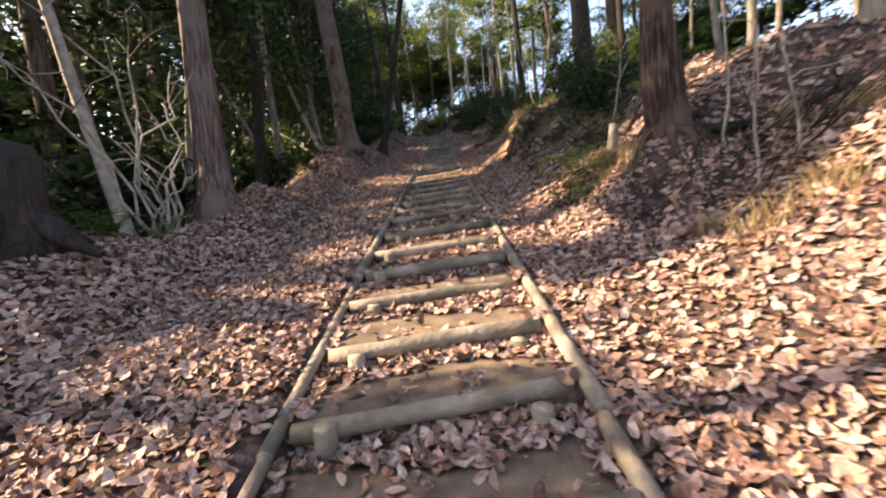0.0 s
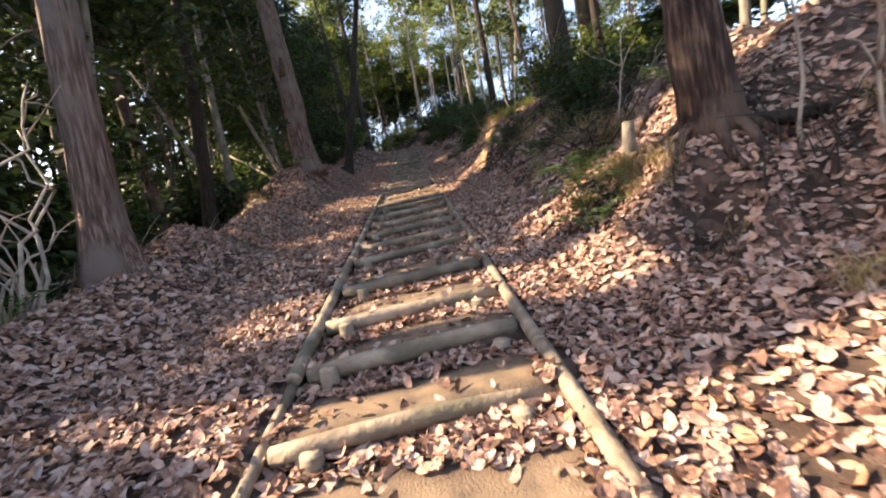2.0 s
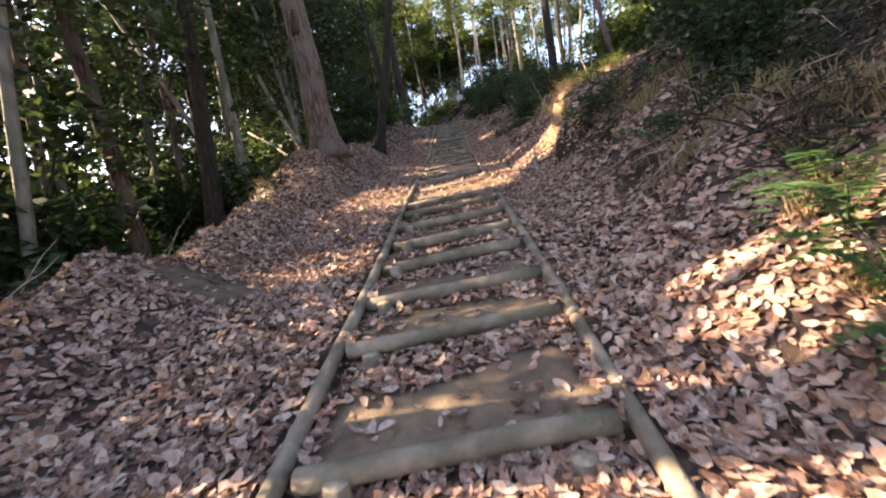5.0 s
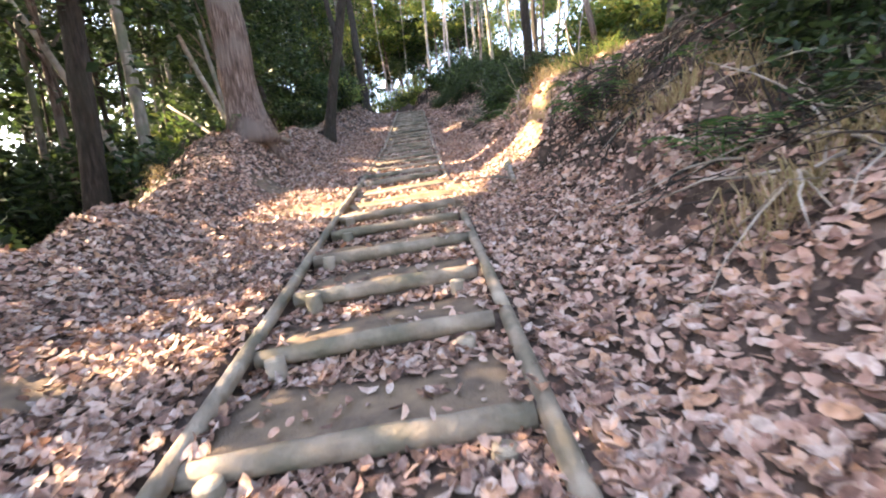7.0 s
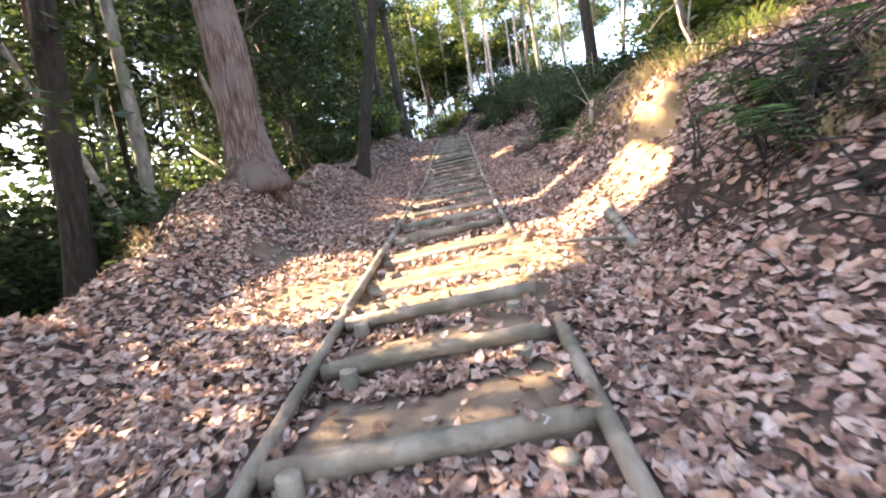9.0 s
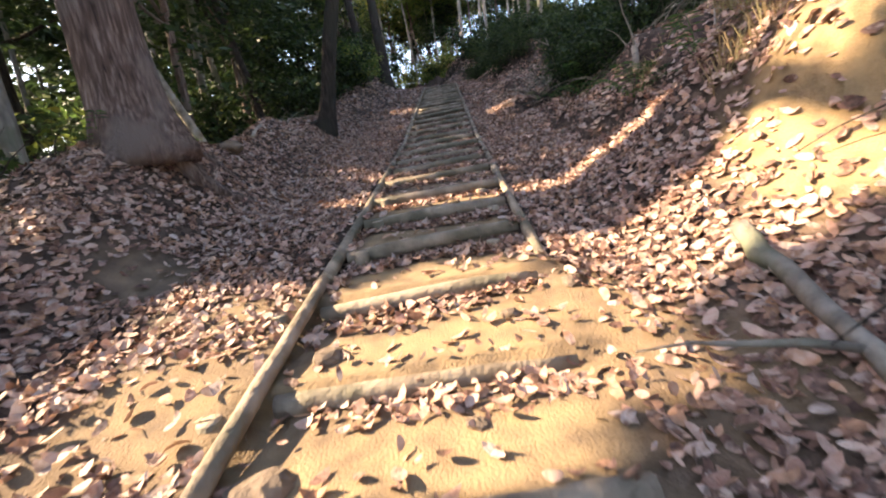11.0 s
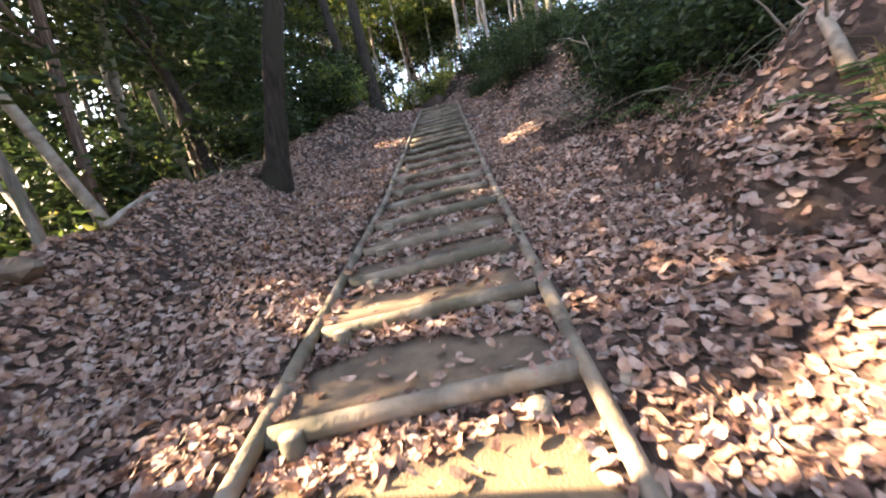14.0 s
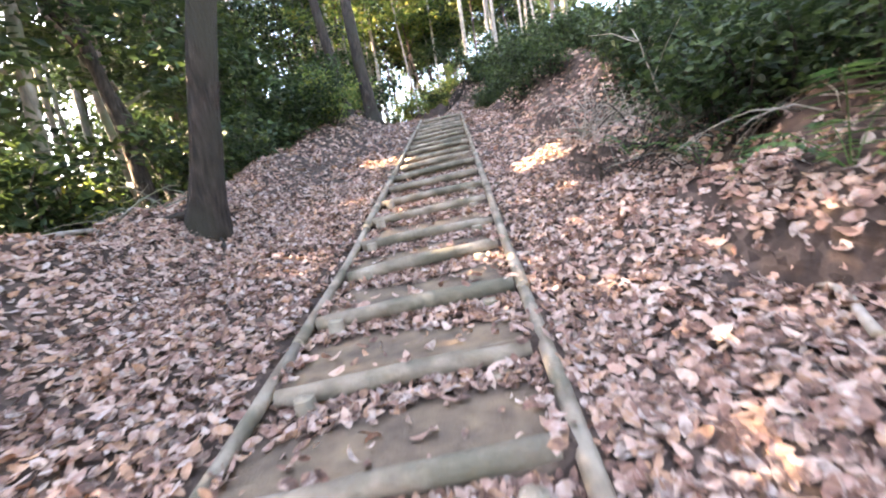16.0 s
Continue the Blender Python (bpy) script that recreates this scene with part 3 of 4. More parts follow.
for k in range(44):
    x = -fr.uniform(4.8, 15.5)
    s0 = -2 + (k + fr.uniform(0, 1)) * 36 / 44
    for lo, hi in ((2.2, 3.46), (4.05, 5.2), (9.5, 11.25), (12.0, 12.95)):
        if lo - 0.12 < s0 < hi + 0.12:
            s0 = lo - 0.15 - fr.uniform(0, 0.2) if s0 < (lo + hi) / 2 else hi + 0.15 + fr.uniform(0, 0.2)
    canopy.append((x, s0 - 0.1 * x))
# the last four are thick trunks added to cast shade bands over the path
canopy = np.array(canopy + [(-5.4, 4.3), (-5.2, 12.15), (-6.5, 7.2), (-7.0, 8.9)])
hubs = [[] for _ in canopy]
SL = RAY / np.linalg.norm(RAY[:2])
# crown clumps are added along sun rays to shade all but the LIT stretches
for k in range(9500):
    ls = fr.uniform(-4, 33)
    lx = fr.uniform(-6.5 if ls < 14 else -2.5, 9.5)
    if k % 12 == 0:
        lx, ls = fr.uniform(-0.5, 4.0), fr.uniform(3.1, 4.05)
    elif k % 12 == 1:
        lx, ls = fr.uniform(1.0, 5.0), fr.uniform(6.0, 10.4)
    if sunny(np.array(lx), np.array(ls)):
        continue
    if (-3.2 < lx < -0.6 and 5.6 < ls < 9.4 or -0.6 < lx < 2.2 and 5.8 < ls < 9.4) and fr.uniform() < (0.5 if lx < -0.6 else 0.3):
        continue
    ly = ls - 0.1 * lx
    p0 = np.array([lx, ly, 0.2045 * ly])
    d = canopy - p0[None, :2]
    along = -(d @ SL[:2])
    off = np.abs(d[:, 0] * SL[1] - d[:, 1] * SL[0])
    ok = np.where((off < 2.6) & (along > 4.5))[0]
    if not len(ok):
        continue
    j = ok[fr.integers(0, len(ok))]
    q = p0 - SL * (along[j] + fr.normal(0, 0.9))
    if q[2] - z_at(*canopy[j]) < 2.2:
        continue
    hubs[j].append(q)
BARKS = [M_BARK_GREY, M_BARK_DARK, M_BARK_RED, M_BARK_GREY]
for j, (x, y) in enumerate(canopy):
    z = z_at(x, y)
    h = np.array(hubs[j]) - [x, y, z] if hubs[j] else np.zeros((0, 3))
    high = max(8.0, h[:, 2].max() + 0.8) if len(h) else 10.0
    t = thing("tree", (x, y, z), "slender evergreen forest tree on the slope below", "tree", "forest trees")
    tree_parts(t, dia=0.4 if j >= 44 else fr.uniform(0.13, 0.27), height=high, lean=fr.normal(0, 0.7, 2) * [1, 0.35], bow=fr.normal(0, 0.3, 2) * [1, 0.3], bark=BARKS[j % 4], seed=200 + j, leaves=0, limbs=0, sides=9)
    if not len(h):
        continue
    for q in h[::max(1, len(h) // 9)]:
        b = np.array([0, 0, max(1.5, q[2] - np.hypot(q[0], q[1]) * 0.6)])
        line = bend(b, q, 0.1, 0.05, 6, j)
        if sunlit_below(line + [x, y, z]).sum() > 1:
            continue
        v, f, s = tube(line, np.linspace(0.04, 0.008, 6), 6)
        part("limb", mesh_of("limb", v, f, [BARKS[j % 4]] * 2, slots=s), t)
    c = np.repeat(h, 34, axis=0) + fr.normal(0, 0.24, (len(h) * 34, 3)) * [1, 1, 0.5]
    w = c + [x, y, z]
    run = (w[:, 2] - 0.2045 * w[:, 1]) / (0.2045 * RAY[1] - RAY[2])
    lx, ly = w[:, 0] + run * RAY[0], w[:, 1] + run * RAY[1]
    c = c[~sunny(lx, ly + 0.1 * lx)]
    v, f = leaf_cards(c, 0.085, fr, 0.4)
    part("crown", mesh_of("crown", v, f, [M_EVER], False), t)

# forest trees that look alike: built a few times, then copied
models = []
for k in range(5):
    t = thing("tree", (0, 0, -500), "slender forest tree with a small leafy crown", "tree", "forest trees")
    tree_parts(t, dia=(0.14, 0.2, 0.17, 0.26, 0.11)[k], height=(11, 13, 9, 14, 8)[k], lean=((0.4, 0.2), (-0.6, 0.3), (1.2, -0.4), (0.1, 0.5), (-1.4, 0.2))[k], bow=(0.15, -0.1), bark=BARKS[k % 4], seed=300 + k,
               leaves=(2200, 2600, 1900, 2600, 1500)[k], crown_from=(0.3, 0.45, 0.35, 0.5, 0.25)[k], crown_r=1.9, limbs=9, leaf_mat=M_BRIGHT if k == 2 else M_EVER, leaf=0.11, sides=8)
    models.append(t)
# far trees, with sunlight put into the light leaf colour
for k in range(2):
    t = thing("tree", (0, 0, -500), "slim pale-barked tree with sparse leaves in sunlit green", "tree", "forest trees")
    tree_parts(t, dia=(0.13, 0.17)[k], height=(12, 14)[k], lean=((0.5, 0.2), (-0.5, 0.3))[k], bow=(0.1, -0.1), bark=M_PALE, seed=330 + k, leaves=(1000, 1200)[k], crown_from=0.4, crown_r=1.9, limbs=10, leaf_mat=M_BRIGHT, leaf=0.1, sides=8)
    models.append(t)
spots = []
while len(spots) < 112:
    zone = fr.uniform()
    if zone < 0.42:
        x, y = fr.uniform(-26, -5), fr.uniform(-2, 50)
    elif zone < 0.8:
        x, y = fr.uniform(-9, 12), 31.5 + 28 * fr.uniform() ** 1.6
    else:
        x, y = fr.uniform(6.0, 20), fr.uniform(2, 45)
    if zone >= 0.42 and -4.4 < x < 1.4 and y < 36:
        continue
    if zone < 0.42 and -3 < y < 32 and x > -24:
        continue
    if zone < 0.42 and -3 < y < 28 and blocks(x, y, z_at(x, y) + 9.5, 0.9):
        continue
    if all(math.hypot(x - a, y - b) > 1.3 for a, b in spots):
        spots.append((x, y))
for x, y in ((4.6, 3.0), (5.6, 5.4), (4.9, 7.2), (6.4, 8.6), (5.2, 11.3), (4.7, 14.8), (6.0, 16.4), (5.0, 19.0), (4.2, 21.5), (5.8, 23.5), (3.6, 25.5), (4.6, 27.5), (7.4, 12.2), (7.0, 19.8), (6.6, 2.0)):
    spots.append((x, y))
for k in range(22):
    x, y = fr.uniform(-12, 12), fr.uniform(-18, -4)
    if abs(x) > 1.5:
        spots.append((x, y))
for k in range(26):
    y = fr.uniform(29.3, 36)
    x = fr.uniform(-7, 5)
    if x < -4.2 or x > 1.4:
        spots.append((x, y))
for k in range(16):
    spots.append((fr.uniform(-7, 2.5), fr.uniform(36, 46)))
n_far = len(spots)
for k in range(16):
    spots.append((fr.uniform(-8, 0.5), fr.uniform(37, 46)))
for k in range(12):
    spots.append((fr.uniform(0, 7), fr.uniform(36, 45)))
for k, (x, y) in enumerate(spots):
    low = x < -9 and -3 < y < 28 and x > -24
    copy_thing(models[(0, 2, 4, 0, 4)[k % 5] if low else (2, 4)[k % 2] if k >= n_far else (5, 6, 5, 2, 6, 0)[k % 6] if y > 29 and -9 < x < 12 else k % 5], pose(x, y, z_at(x, y), 0, 0, fr.uniform(0, 360)) @ Matrix.Scale(fr.uniform(0.75, 0.95) if low else fr.uniform(0.85, 1.25), 4))
for t in models:
    t.location = (-24 + 2 * models.index(t), -9, z_at(-24 + 2 * models.index(t), -9))

# dense evergreen trees down the slope, a dark wall of leaves behind the nearer trunks
dense = []
for k in range(3):
    t = thing("tree", (0, 0, -500), "dense dark evergreen tree leafy to the ground", "tree", "dense evergreens")
    tree_parts(t, dia=(0.2, 0.17, 0.23)[k], height=9, lean=((0.3, 0.2), (-0.5, 0.3), (0.2, -0.4))[k], bow=(0.1, -0.1), bark=M_BARK_DARK, seed=350 + k, leaves=4400, crown_from=0.1, crown_r=2.3, limbs=10, leaf=0.15, sides=7)
    dense.append(t)
wall = []
for x in (-11.5, -15.0, -20.0):
    y = -4.0 + fr.uniform(0, 2)
    while y < 40:
        wall.append((x + fr.normal(0, 0.5), y))
        y += fr.uniform(1.8, 2.9)
wall += [(9.5, 6.0), (10.5, 9.5), (9.0, 13.0), (10.0, 17.0), (8.5, 21.0), (11.5, 3.0), (-9.5, 41.0), (6.8, 46.0)]
for k, (x, y) in enumerate(wall):
    z = z_at(x, y)
    high = fr.uniform(8.0, 10.0) if x > -13 else (fr.uniform(11.5, 13.5) if x > -17.5 else fr.uniform(15, 18))
    while high > 2.5 and blocks(x, y, z + high * 1.22 + 0.4, 2.9):
        high -= 0.5
    if 18 < y < 36 and fr.uniform() < 0.5:
        continue
    copy_thing(dense[k % 3], pose(x, y, z, 0, 0, fr.uniform(0, 360)) @ Matrix.Diagonal((max(1, high / 11), max(1, high / 11), high / 9.6, 1)))
for k, t in enumerate(dense):
    t.location = (-14 + 3 * k, -8, z_at(-14 + 3 * k, -8))

# ---- undergrowth ----


def shrub_parts(sh, r, high, wide, leaves, mat, leaf, stems=7, bark=M_BARK_DARK):
    tips = []
    for k in range(stems):
        a = r.uniform(0, 6.28)
        e = np.array([math.cos(a) * wide * r.uniform(0.3, 1), math.sin(a) * wide * r.uniform(0.3, 1), high * r.uniform(0.55, 1)])
        q = bend((0.05 * math.cos(a), 0.05 * math.sin(a), -0.08), e, 0.1 * high, 0.03 * high, 6, int(r.integers(1e6)))
        v, f, s = tube(q, np.linspace(0.012 + 0.008 * high, 0.004, 6), 5)
        part("stem", mesh_of("stem", v, f, [bark, bark], slots=s), sh)
        tips += [q[2], q[3], q[4], q[5]]
    tips = np.array(tips)
    hub = tips[r.integers(0, len(tips), leaves // 10)] + r.normal(0, wide * 0.22, (leaves // 10, 3)) * [1, 1, 0.8]
    c = np.repeat(hub, 10, axis=0) + r.normal(0, 0.11, (len(hub) * 10, 3))
    c[:, 2] = np.abs(c[:, 2] - 0.05) + 0.02
    v, f = leaf_cards(c, leaf, r, 0.5)
    part("foliage", mesh_of("foliage", v, f, [mat], False), sh)


ur = np.random.default_rng(41)
shrubs = []
for k, (hi, wi, nl, mt, lf) in enumerate([(2.6, 1.3, 2400, M_EVER, 0.085), (1.7, 1.1, 1800, M_EVER, 0.08), (3.4, 1.5, 2800, M_EVER, 0.09), (2.2, 1.2, 1800, M_BRIGHT, 0.075), (0.7, 0.6, 1300, M_EVER, 0.042)]):
    sh = thing("shrub", (0, 0, 0), "dark evergreen undergrowth shrub" if mt is M_EVER else "undergrowth shrub with leaves in sunlit light green", "shrub", "undergrowth")
    shrub_parts(sh, ur, hi, wi, nl, mt, lf)
    shrubs.append(sh)
home = [(-5.6, 4.6), (-5.2, 7.0), (-6.2, 9.5), (-6.0, 19.5), (2.9, 16.2)]
places = []
while len(places) < 118:
    x, y = -4.7 - 15 * ur.uniform() ** 1.4, ur.uniform(-2, 38)
    if blocks(x, y, z_at(x, y) + 3.6, 0.7) or any(math.hypot(x - a, y - b) < 0.75 for a, b, _ in places):
        continue
    places.append((x, y, (0, 1, 2, 0, 2, 3, 1)[int(ur.integers(7))] if y < 13 else (1, 1, 2, 3, 0, 2, 1)[int(ur.integers(7))]))
for k in range(32):
    x, y = ur.uniform(-14, 14), ur.uniform(34, 60)
    if abs(x - float(centre(y))) > 1.8:
        places.append((x, y, (3, 1, 3, 3)[int(ur.integers(4))]))
for k in range(14):
    places.append((ur.uniform(4.6, 9), ur.uniform(6, 32), (1, 4, 0, 4)[int(ur.integers(4))]))
for k in range(44):
    places.append((2.7 + 2.6 * ur.uniform() ** 1.3, ur.uniform(14.2, 29), 4))
for k in range(11):
    places.append((ur.uniform(2.55, 3.7), ur.uniform(14.3, 19.5), 4))
for k in range(18):
    places.append((ur.uniform(-4.6, -2.7), ur.uniform(18.3, 33), (4, 1, 4, 3)[int(ur.integers(4))]))
for k in range(8):
    places.append((ur.uniform(2.6, 4.2), ur.uniform(6.6, 9.8), 4))
for k in range(9):
    places.append((ur.uniform(4.2, 7.0), ur.uniform(10.8, 18), 3))
for k in range(16):
    places.append((ur.uniform(1.7, 5), ur.uniform(28.5, 33), (4, 1)[k % 2]))
for k in range(16):
    y = ur.uniform(22.5, 29)
    places.append((float(centre(y)) + ur.uniform(1.5, 2.9), y, 4))
for k in range(30):
    x, y = ur.uniform(-14, -6.5), ur.uniform(14, 31)
    if not blocks(x, y, z_at(x, y) + 4.6, 0.7):
        places.append((x, y, (2, 0, 2)[k % 3]))
for k in range(10):
    x, y = ur.uniform(-14, 12), ur.uniform(-16, -4)
    if abs(x) > 1.6:
        places.append((x, y, (0, 1, 2)[k % 3]))
for k in range(18):
    y = ur.uniform(16.5, 26)
    places.append((float(centre(y)) + ur.uniform(2.3, 3.8), y, 4))
for k in range(12):
    places.append((ur.uniform(-6.0, 0.5), ur.uniform(34, 39), 3))
for x, y, k in places:
    copy_thing(shrubs[k], pose(x, y, z_at(x, y), 0, 0, ur.uniform(0, 360)) @ Matrix.Scale(ur.uniform(0.85, 1.3) if x < -4.6 else ur.uniform(0.7, 1.1), 4))
for sh, (x, y) in zip(shrubs, home):
    sh.location = (x, y, z_at(x, y))


def frond(length, rise, droop, r, step=0.035):
    """A fern frond: an arching stalk with two rows of narrow leaflets."""
    n = max(9, int(length / step))
    t = np.linspace(0, 1, n)
    p = np.stack([t * length * 0.9, 0 * t, rise * np.sin(t * 2.2) * length - droop * t ** 2 * length], axis=1)
    v1, f1, s1 = tube(p[::3], np.linspace(0.004, 0.0012, len(p[::3])), 4)
    verts, faces = [v1], list(f1)
    base = len(v1)
    for i in range(2, n):
        w = length * 0.24 * math.sin(math.pi * min(1, t[i] * 0.93 + 0.12)) ** 0.8
        for sd in (-1, 1):
            a = p[i]
            b = a + np.array([w * 0.35, sd * w, -0.12 * w])
            m = (a + b) / 2
            q = np.array([a, m + [0.024, 0, 0.006], b, m + [-0.018, 0, 0.006]])
            verts.append(q)
            faces.append((base, base + 1, base + 2, base + 3))
            base += 4
    return np.vstack(verts), faces


def fern_at(x, y, size, count, seed, label="green fern with arching fronds on the bank"):
    r = np.random.default_rng(seed)
    fe = thing("fern", (x, y, z_at(x, y)), label, "fern", "ferns")
    for k in range(count):
        v, f = frond(size * r.uniform(0.75, 1.2), r.uniform(0.5, 0.8), r.uniform(0.1, 0.35), r)
        part("frond", mesh_of("frond", v, f, [M_FERN], False), fe, at=pose(0, 0, -0.01, 0, r.uniform(-12, 12), k * 360 / count + r.uniform(-20, 20)))


for k, (x, y, sz, n) in enumerate([(1.62, 5.0, 0.42, 8), (1.75, 5.35, 0.45, 8), (2.05, 5.85, 0.28, 7), (1.55, 4.75, 0.35, 7), (1.98, 7.3, 0.42, 8), (2.1, 9.3, 0.5, 8), (2.3, 9.6, 0.55, 8), (2.05, 11.9, 0.35, 6), (2.15, 13.2, 0.5, 8),
                                    (2.25, 15.1, 0.5, 6), (2.35, 16.5, 0.5, 6), (2.05, 17.1, 0.35, 5), (-3.15, 4.0, 0.4, 8), (-3.3, 4.3, 0.4, 7), (-2.75, 4.3, 0.3, 6), (-2.6, 12.4, 0.3, 7), (-2.75, 12.2, 0.35, 7), (-3.3, 11.3, 0.28, 6), (-3.55, 11.3, 0.3, 6), (-3.45, 9.3, 0.3, 6), (-3.6, 10.2, 0.35, 7), (-3.9, 12.4, 0.5, 8), (2.9, 5.3, 0.4, 6), (2.6, 8.2, 0.4, 6)]):
    fern_at(x, y, sz * 1.12, n, 500 + k, "green fern with arching fronds" + " among dry leaves")


def tuft(x, y, size, count, seed, mat=M_DRY, label="tuft of dry bent grass"):
    r = np.random.default_rng(seed)
    verts, faces = [], []
    for k in range(count):
        a = r.uniform(0, 6.28)
        d = np.array([math.cos(a), math.sin(a), 0])
        b = np.array([*(r.normal(0, size * 0.18, 2)), 0])
        w = np.array([-d[1], d[0], 0]) * 0.0035
        L = size * r.uniform(0.5, 1.1)
        b[2] = z_at(x + b[0], y + b[1]) - z_at(x, y) - 0.02
        m = b + d * L * 0.3 + [0, 0, L * 0.55]
        e = b + d * L * 0.85 + [0, 0, L * r.uniform(0.25, 0.75)]
        i = len(verts)
        verts += [b - w, b + w, m - w, m + w, e]
        faces += [(i, i + 1, i + 3, i + 2), (i + 2, i + 3, i + 4)]
    ob = new("grass_tuft", mesh_of("grass_tuft", np.array(verts), faces, [mat], False))
    ob.location = (x, y, z_at(x, y))
    tagged(ob, label, "grass", "dry grass tufts", "stuff")


gr = np.random.default_rng(77)
for k in range(46):
    if k < 16:
        x, y = gr.uniform(1.75, 3.6), gr.uniform(1.6, 4.6)
    elif k < 26:
        x, y = gr.uniform(1.7, 2.7), gr.uniform(5.5, 8.2)
    elif k < 36:
        x, y = gr.uniform(1.9, 3.2), gr.uniform(10.3, 13.6)
    else:
        x, y = gr.uniform(-3.9, -3.0), gr.uniform(7.5, 12)
    tuft(x, y, gr.uniform(0.22, 0.45), 70, 900 + k)
for k in range(16):
    tuft(gr.uniform(1.6, 2.15), gr.uniform(4.3, 5.2), gr.uniform(0.16, 0.3), 80, 980 + k)
for k in range(14):
    tuft(gr.uniform(1.9, 2.6), gr.uniform(5.8, 9.4), gr.uniform(0.2, 0.4), 70, 1400 + k)
for k in range(9):
    tuft(gr.uniform(2.4, 3.9), gr.uniform(9.8, 12.5), gr.uniform(0.3, 0.6), 60, 960 + k, M_BRIGHT, "tuft of green grass on the bank top")

# bare pale shrub with crooked stems
bare = thing("bare_shrub", (-2.95, 4.62, z_at(-2.95, 4.62)), "leafless shrub with crooked pale stems", "shrub")
for k in range(11):
    r = np.random.default_rng(600 + k)
    a = r.uniform(0, 6.28)
    H = r.uniform(0.6, 2.6)
    e = np.array([math.cos(a) * r.uniform(0.1, 0.5) * H - 0.2 * H, math.sin(a) * 0.35 * H, H])
    q = bend((r.normal(0, 0.06), r.normal(0, 0.06), -0.05), e, 0.08 * H, 0.07 * H, 9, 620 + k)
    v, f, s = tube(q, np.linspace(0.019, 0.005, 9), 7, 0.05)
    st = part("stem", mesh_of("stem", v, f, [M_PALE, M_PALE], slots=s), bare)
    for j in (4, 6, 7):
        v, f, s = tube(bend(q[j], q[j] + r.normal(0, 0.28, 3) + [0, 0, 0.22], 0.05, 0.03, 5, 650 + k + j), np.linspace(0.008, 0.003, 5), 5)
        part("twig", mesh_of("twig", v, f, [M_PALE, M_PALE], slots=s), st)

# old stump at the edge of the slope
stump = thing("tree_stump", (-3.05, 3.15, z_at(-3.05, 3.15)), "dark rotten tree stump with a broken top", "stump")
v, f, s = tube([(0, 0, -0.15), (0, 0, 0.05), (0.01, 0, 0.3), (0.02, 0.01, 0.62), (0.03, 0.02, 0.74)], [0.42, 0.31, 0.25, 0.23, 0.17], 18, 0.07, 0.08, 5)
part("trunk", mesh_of("trunk", v, f, [M_BARK_DARK] * 2, slots=s), stump)
for k in range(5):
    a = k * 1.3
    v, f, s = tube([(math.cos(a) * 0.2, math.sin(a) * 0.2, 0.2), (math.cos(a) * 0.4, math.sin(a) * 0.4, 0.03), (math.cos(a) * 0.65, math.sin(a) * 0.65, -0.12)], [0.1, 0.07, 0.03], 8, 0.06)
    part("root", mesh_of("root", v, f, [M_BARK_DARK] * 2, slots=s), stump)

# sawn stub and fallen wood
stub = thing("tree_stub", (2.2, 5.2, z_at(2.2, 5.2)), "short grey sawn stub of a young tree", "stump")
v, f, s = tube([(0, 0, -0.08), (0, 0, 0.1), (0.01, 0, 0.2), (0.02, 0, 0.29)], [0.085, 0.062, 0.055, 0.052], 12, 0.04, 0.04, 6)
part("trunk", mesh_of("trunk", v, f, [M_BARK_GREY, M_CUT], slots=s), stub)


def fallen(a, b, ra, rb, label, mat=M_BARK_GREY, seed=0, lift=0.02, twigs=0, sag=0.0):
    o = np.array([a[0], a[1], z_at(*a)])
    e = np.array([b[0], b[1], z_at(*b)])
    n = 9
    t = np.linspace(0, 1, n)
    pts = bend(o, e, sag, 0.012, n, seed)
    pts[:, 2] = np.array([z_at(px, py) for px, py in pts[:, :2]]) + lift + ra * 0.5
    pts[:, 2] = np.polyval(np.polyfit(t, pts[:, 2], 2), t)
    ob = thing("fallen_branch", o, label, "branch", "fallen wood")
    v, f, s = tube(pts - o, np.linspace(ra, rb, n), 9, 0.05, 0.04, seed)
    part("stem", mesh_of("stem", v, f, [mat, M_CUT], slots=s), ob)
    r = np.random.default_rng(seed)
    for k in range(twigs):
        i = int(r.integers(2, n))
        q = pts[i] - o
        v, f, s = tube(bend(q, q + r.normal(0, 0.25, 3) + [0, 0, 0.2], 0.03, 0.02, 5, seed + k), np.linspace(rb * 0.6, 0.003, 5), 5)
        part("twig", mesh_of("twig", v, f, [mat, mat], slots=s), ob)


fallen((-2.5, 14.45), (-3.12, 16.85), 0.027, 0.02, "pale fallen pole along the edge of the slope", M_PALE, 1, lift=0.02)
fallen((1.46, 10.55), (1.32, 9.75), 0.045, 0.03, "short grey fallen log at the bank foot", M_BARK_GREY, 3, twigs=2)
fallen((2.5, 5.6), (3.5, 6.3), 0.07, 0.05, "reddish fallen trunk lying on the bank", M_BARK_RED, 4)
fallen((2.4, 13.7), (2.75, 14.6), 0.04, 0.02, "pale broken branch on the bank", M_PALE, 5, twigs=4)
fallen((1.7, 14.4), (1.95, 14.9), 0.02, 0.012, "short pale stick on leaves", M_PALE, 6)
fallen((2.2, 11.9), (2.9, 13.1), 0.016, 0.008, "thin pale stick on the bank", M_PALE, 7, twigs=2)
fallen((2.6, 4.4), (3.8, 3.9), 0.05, 0.03, "dark fallen branch on the bank", M_BARK_DARK, 8, twigs=2)
fallen((-3.4, 7.6), (-3.75, 10.2), 0.03, 0.02, "pale fallen pole beside the slope", M_PALE, 9)
